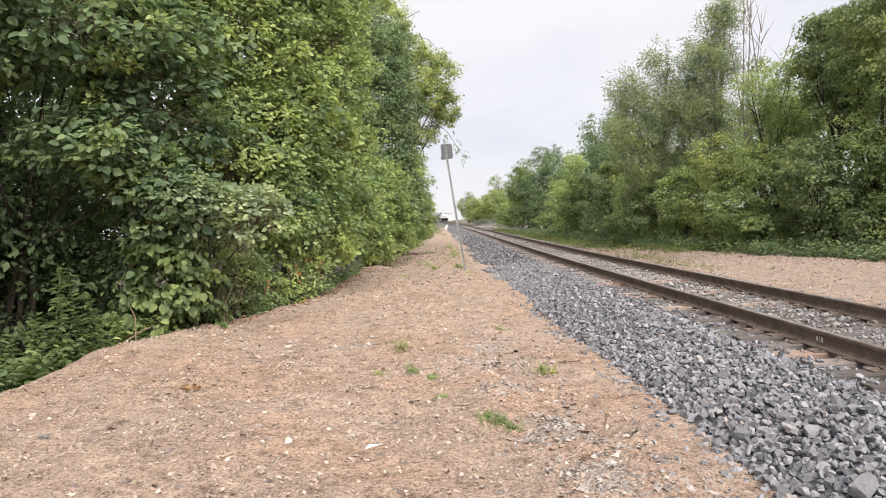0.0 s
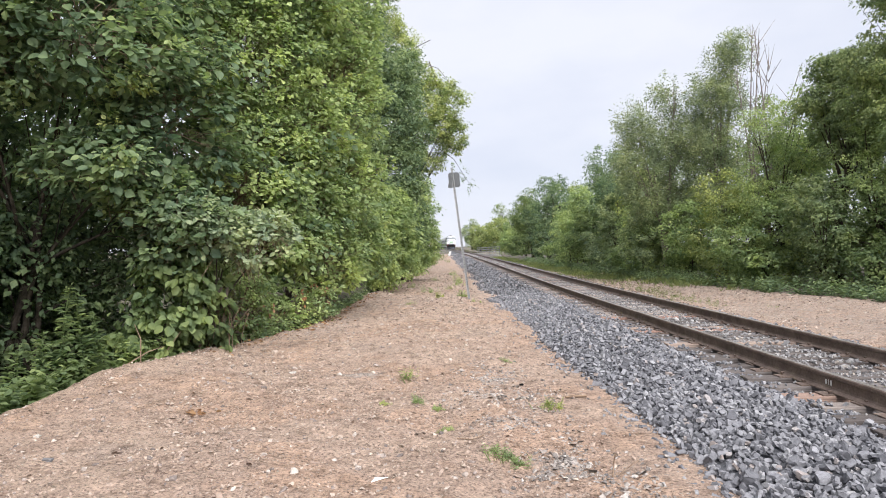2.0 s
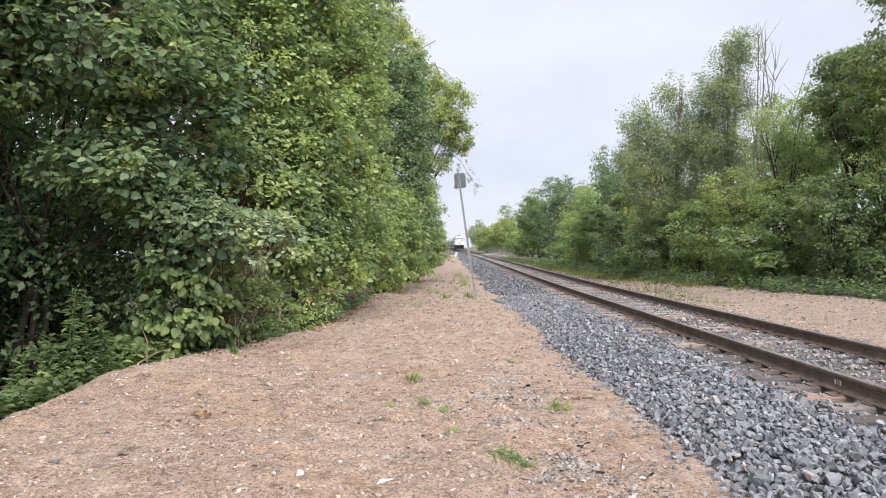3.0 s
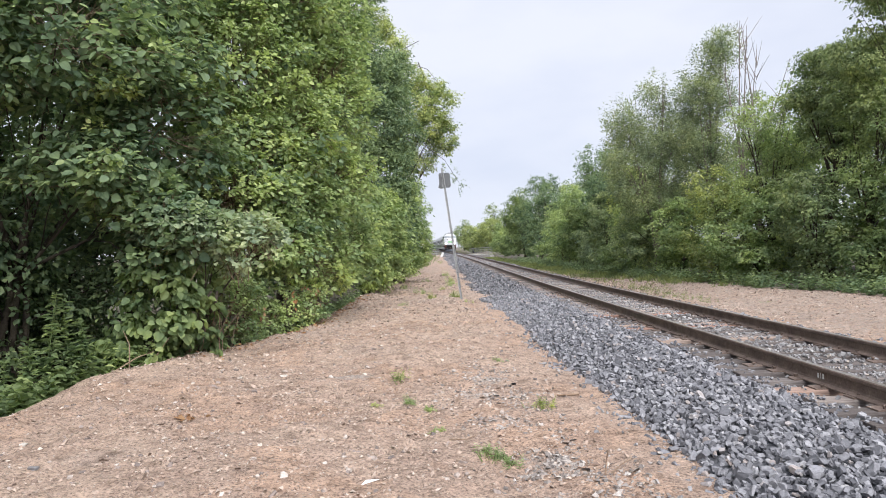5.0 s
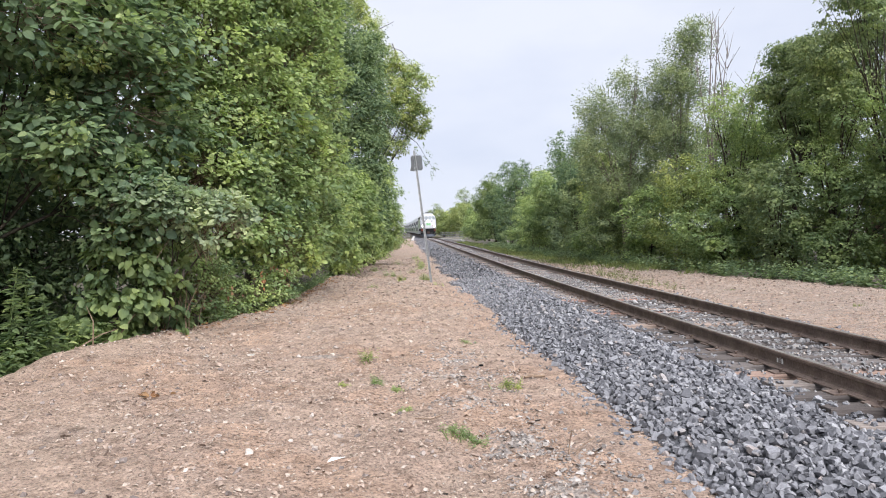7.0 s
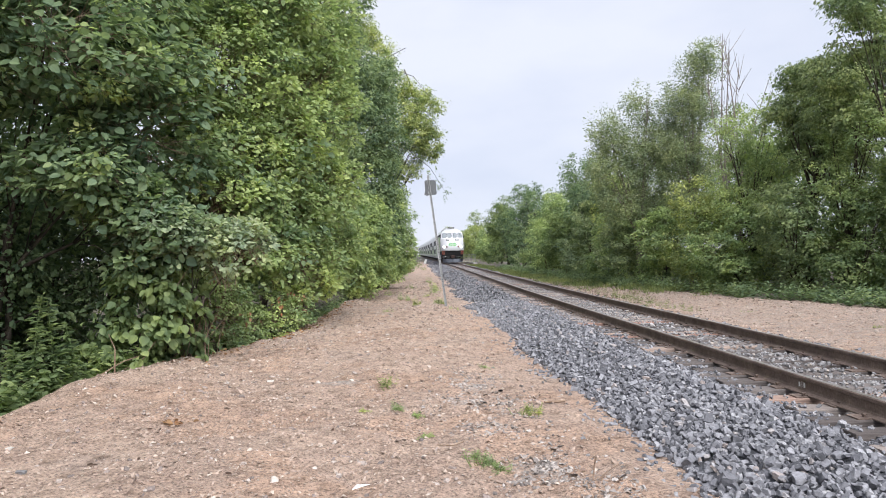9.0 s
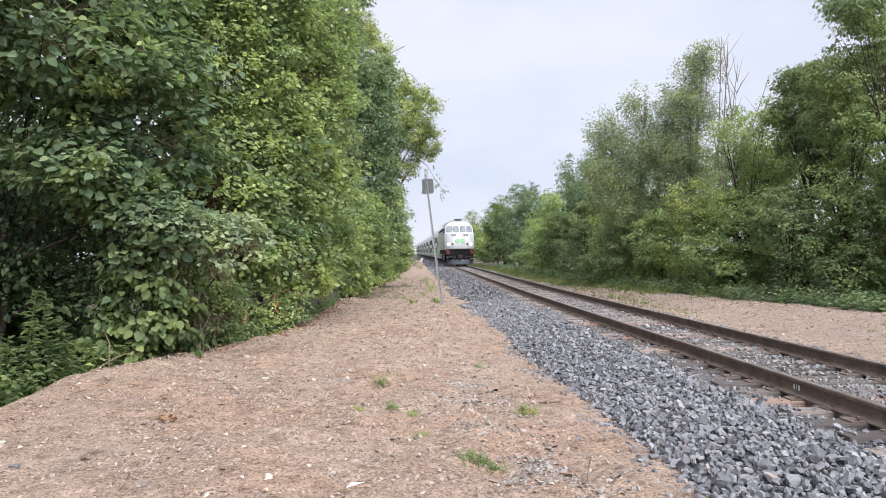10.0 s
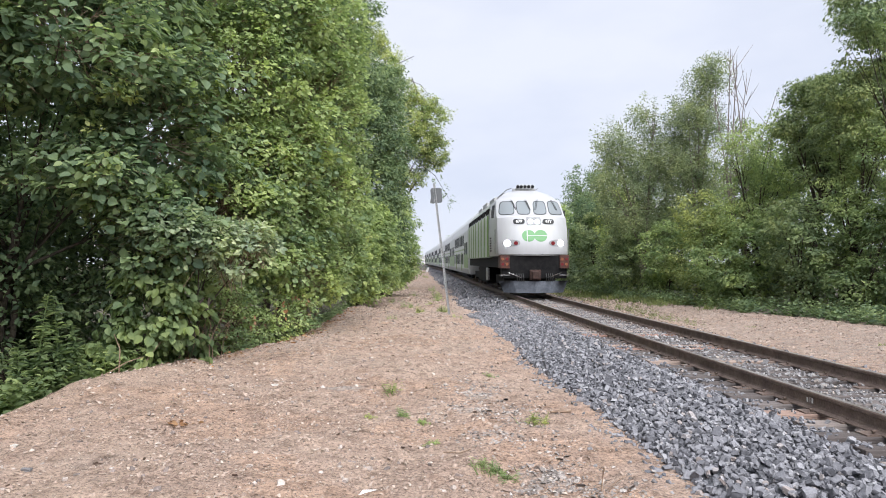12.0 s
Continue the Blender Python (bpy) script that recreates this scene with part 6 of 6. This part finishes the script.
    for y, w, h in ((5.2, 0.8, 0.12), (8.4, 0.9, 0.16), (12.5, 0.95, 0.2), (16.5, 0.9, 0.16)):
        part("roof_hatch", boxed(-w, w, y, y + 2.6, 4.7, 4.8 + h, 0.04), M_ROOF, loco, "grey roof fan hatch")
    for s in (-1, 1):
        part("roof_rail", tube(bmesh.new(), [(s * 0.62, 3.2, 4.92), (s * 0.7, 4.2, 4.96), (s * 0.7, 5.4, 4.96)], [0.02] * 3, 6), M_ROOF, loco)
    # horns
    horn = part("horn_bracket", boxed(-0.45, 0.45, 2.85, 2.97, 4.72, 4.89), M_ROOF, loco)
    for k, x in enumerate((-0.36, -0.2, -0.03, 0.14, 0.32)):
        bm = tube(bmesh.new(), [(x, 3.3, 4.96), (x, 2.9, 4.96), (x, 2.75, 4.96)], [0.03, 0.045, 0.095], 12)
        h = part("horn", bm, M_ROOF, horn, "grey air horn trumpet")
        # the trumpet is closed; a black disc stands in for the shade inside
        part("horn_mouth", cyl((x, 2.75, 4.96), (x, 2.742, 4.96), 0.075, 12), M_BLACK, h, "black disc painted for the shade in the horn's mouth")
    part("antenna_dome", tube(bmesh.new(), [(-0.5, 3.0, 4.78), (-0.5, 3.0, 4.9)], [0.12, 0.08], 12), M_ROOF, loco)
    # running gear
    part("fuel_tank", boxed(-1.35, 1.35, 7.6, 13.2, 0.35, 1.22, 0.08), M_BLACK, loco, "black fuel tank")
    part("underframe", boxed(-1.40, 1.40, 0.9, 20.4, 1.2, 1.68), M_BLACK, loco)
    for s in (-1, 1):
        part("pale_tank", boxed(s * 1.37 - 0.05, s * 1.37 + 0.05, 6.6, 7.5, 0.5, 1.15, 0.03), M_GALV, loco, "pale air reservoir box")
    truck(loco, 3.3)
    truck(loco, 17.0)
    return loco


def build_coach():
    coach = thing("double_deck_coach", 0, 60, EYE_RAIL, "white and green double-deck passenger coach with dark windows", "coach", "coaches of the train")
    w = 1.48
    prof = [(-1.30, 0.55), (-w, 0.95), (-w, 3.7), (-1.3, 4.35), (-0.8, 4.95), (0.8, 4.95), (1.3, 4.35), (w, 3.7), (w, 0.95), (1.30, 0.55)]
    body = part("body", extruded(prof, 0.3, 25.6), M_COACH, coach, "white octagonal coach body")
    for y in (0.05, 25.55):
        part("gangway", boxed(-0.6, 0.6, y, y + 0.3, 1.1, 3.3, 0.03), M_RUBBER, coach, "black gangway bellows")
    for s in (-1, 1):
        part("green_band", boxed(s * 1.485 - 0.006, s * 1.485 + 0.006, 0.35, 25.5, 2.34, 2.46), M_GREEN, body, "thin green waist band")
        part("green_skirt", boxed(s * 1.485 - 0.006, s * 1.485 + 0.006, 0.35, 5.2, 1.0, 2.1), M_GREEN, body, "green end panel")
        part("green_skirt", boxed(s * 1.485 - 0.006, s * 1.485 + 0.006, 20.5, 25.5, 1.0, 2.1), M_GREEN, body, "green end panel")
        for k in range(7):
            y = 5.6 + k * 2.1
            part("upper_window", boxed(s * 1.487 - 0.012, s * 1.487 + 0.012, y, y + 1.35, 2.72, 3.55, 0.02), M_GLASS, body, "dark upper-deck window")
            if k not in (1, 5):
                part("lower_window", boxed(s * 1.487 - 0.012, s * 1.487 + 0.012, y + 0.4, y + 1.6, 1.25, 2.1, 0.02), M_GLASS, body, "dark lower-deck window")
        for y in (1.2, 3.2, 21.0, 23.2):
            part("end_window", boxed(s * 1.487 - 0.012, s * 1.487 + 0.012, y, y + 1.3, 2.0, 2.9, 0.02), M_GLASS, body, "dark end-deck window")
        for y in (7.4, 15.8):
            d = part("door", boxed(s * 1.492 - 0.012, s * 1.492 + 0.012, y, y + 1.6, 0.75, 2.2, 0.02), M_GREEN, body, "green double-leaf door")
            for dy in (0.15, 0.9):
                part("door_window", boxed(s * 1.502 - 0.008, s * 1.502 + 0.008, y + dy, y + dy + 0.5, 1.3, 2.05, 0.01), M_GLASS, d)
    truck(coach, 3.0, 0.42)
    truck(coach, 22.6, 0.42)
    part("underframe", boxed(-1.2, 1.2, 5.5, 20.2, 0.3, 0.62, 0.04), M_BLACK, coach)
    return coach


# ---- build ----
build_ground()
build_ballast()
build_track()
build_post()
build_distance()
build_left_bushes()
build_right_trees()
build_small_plants()
locomotive = build_locomotive()
coach = build_coach()
coaches = [coach] + [copy_thing(coach, pose(0, 90 + 26 * k, EYE_RAIL)) for k in range(7)]
build_stones()


def on_track(y, length):
    """Pose of a vehicle whose front stands at y on the gently bending track."""
    a, b = y + 0.15 * length, y + 0.85 * length
    xa, xb = float(track_x(a)), float(track_x(b))
    yaw = math.degrees(math.atan2(-(xb - xa), b - a))
    slope = (xb - xa) / (b - a)
    za, zb = float(rise(a)), float(rise(b))
    climb = (zb - za) / (b - a)
    return pose(xa - slope * 0.15 * length, y, EYE_RAIL + za - climb * 0.15 * length, math.degrees(math.atan(climb)), 0, yaw)


def motions():
    """The train runs towards the viewer at an even speed."""
    times = [k * 1.0 for k in range(13)]
    for k, vehicle in enumerate([locomotive] + coaches):
        rows = []
        for t in times:
            front = TRAIN_END + TRAIN_SPEED * (12.0 - t)
            y = front if k == 0 else front + 20.9 + 26.0 * (k - 1)
            rows.append((t, on_track(y, 20.6 if k == 0 else 25.9)))
        walk(vehicle, rows)


TRAIN_END, TRAIN_SPEED = 31.4, 23.05
motions()
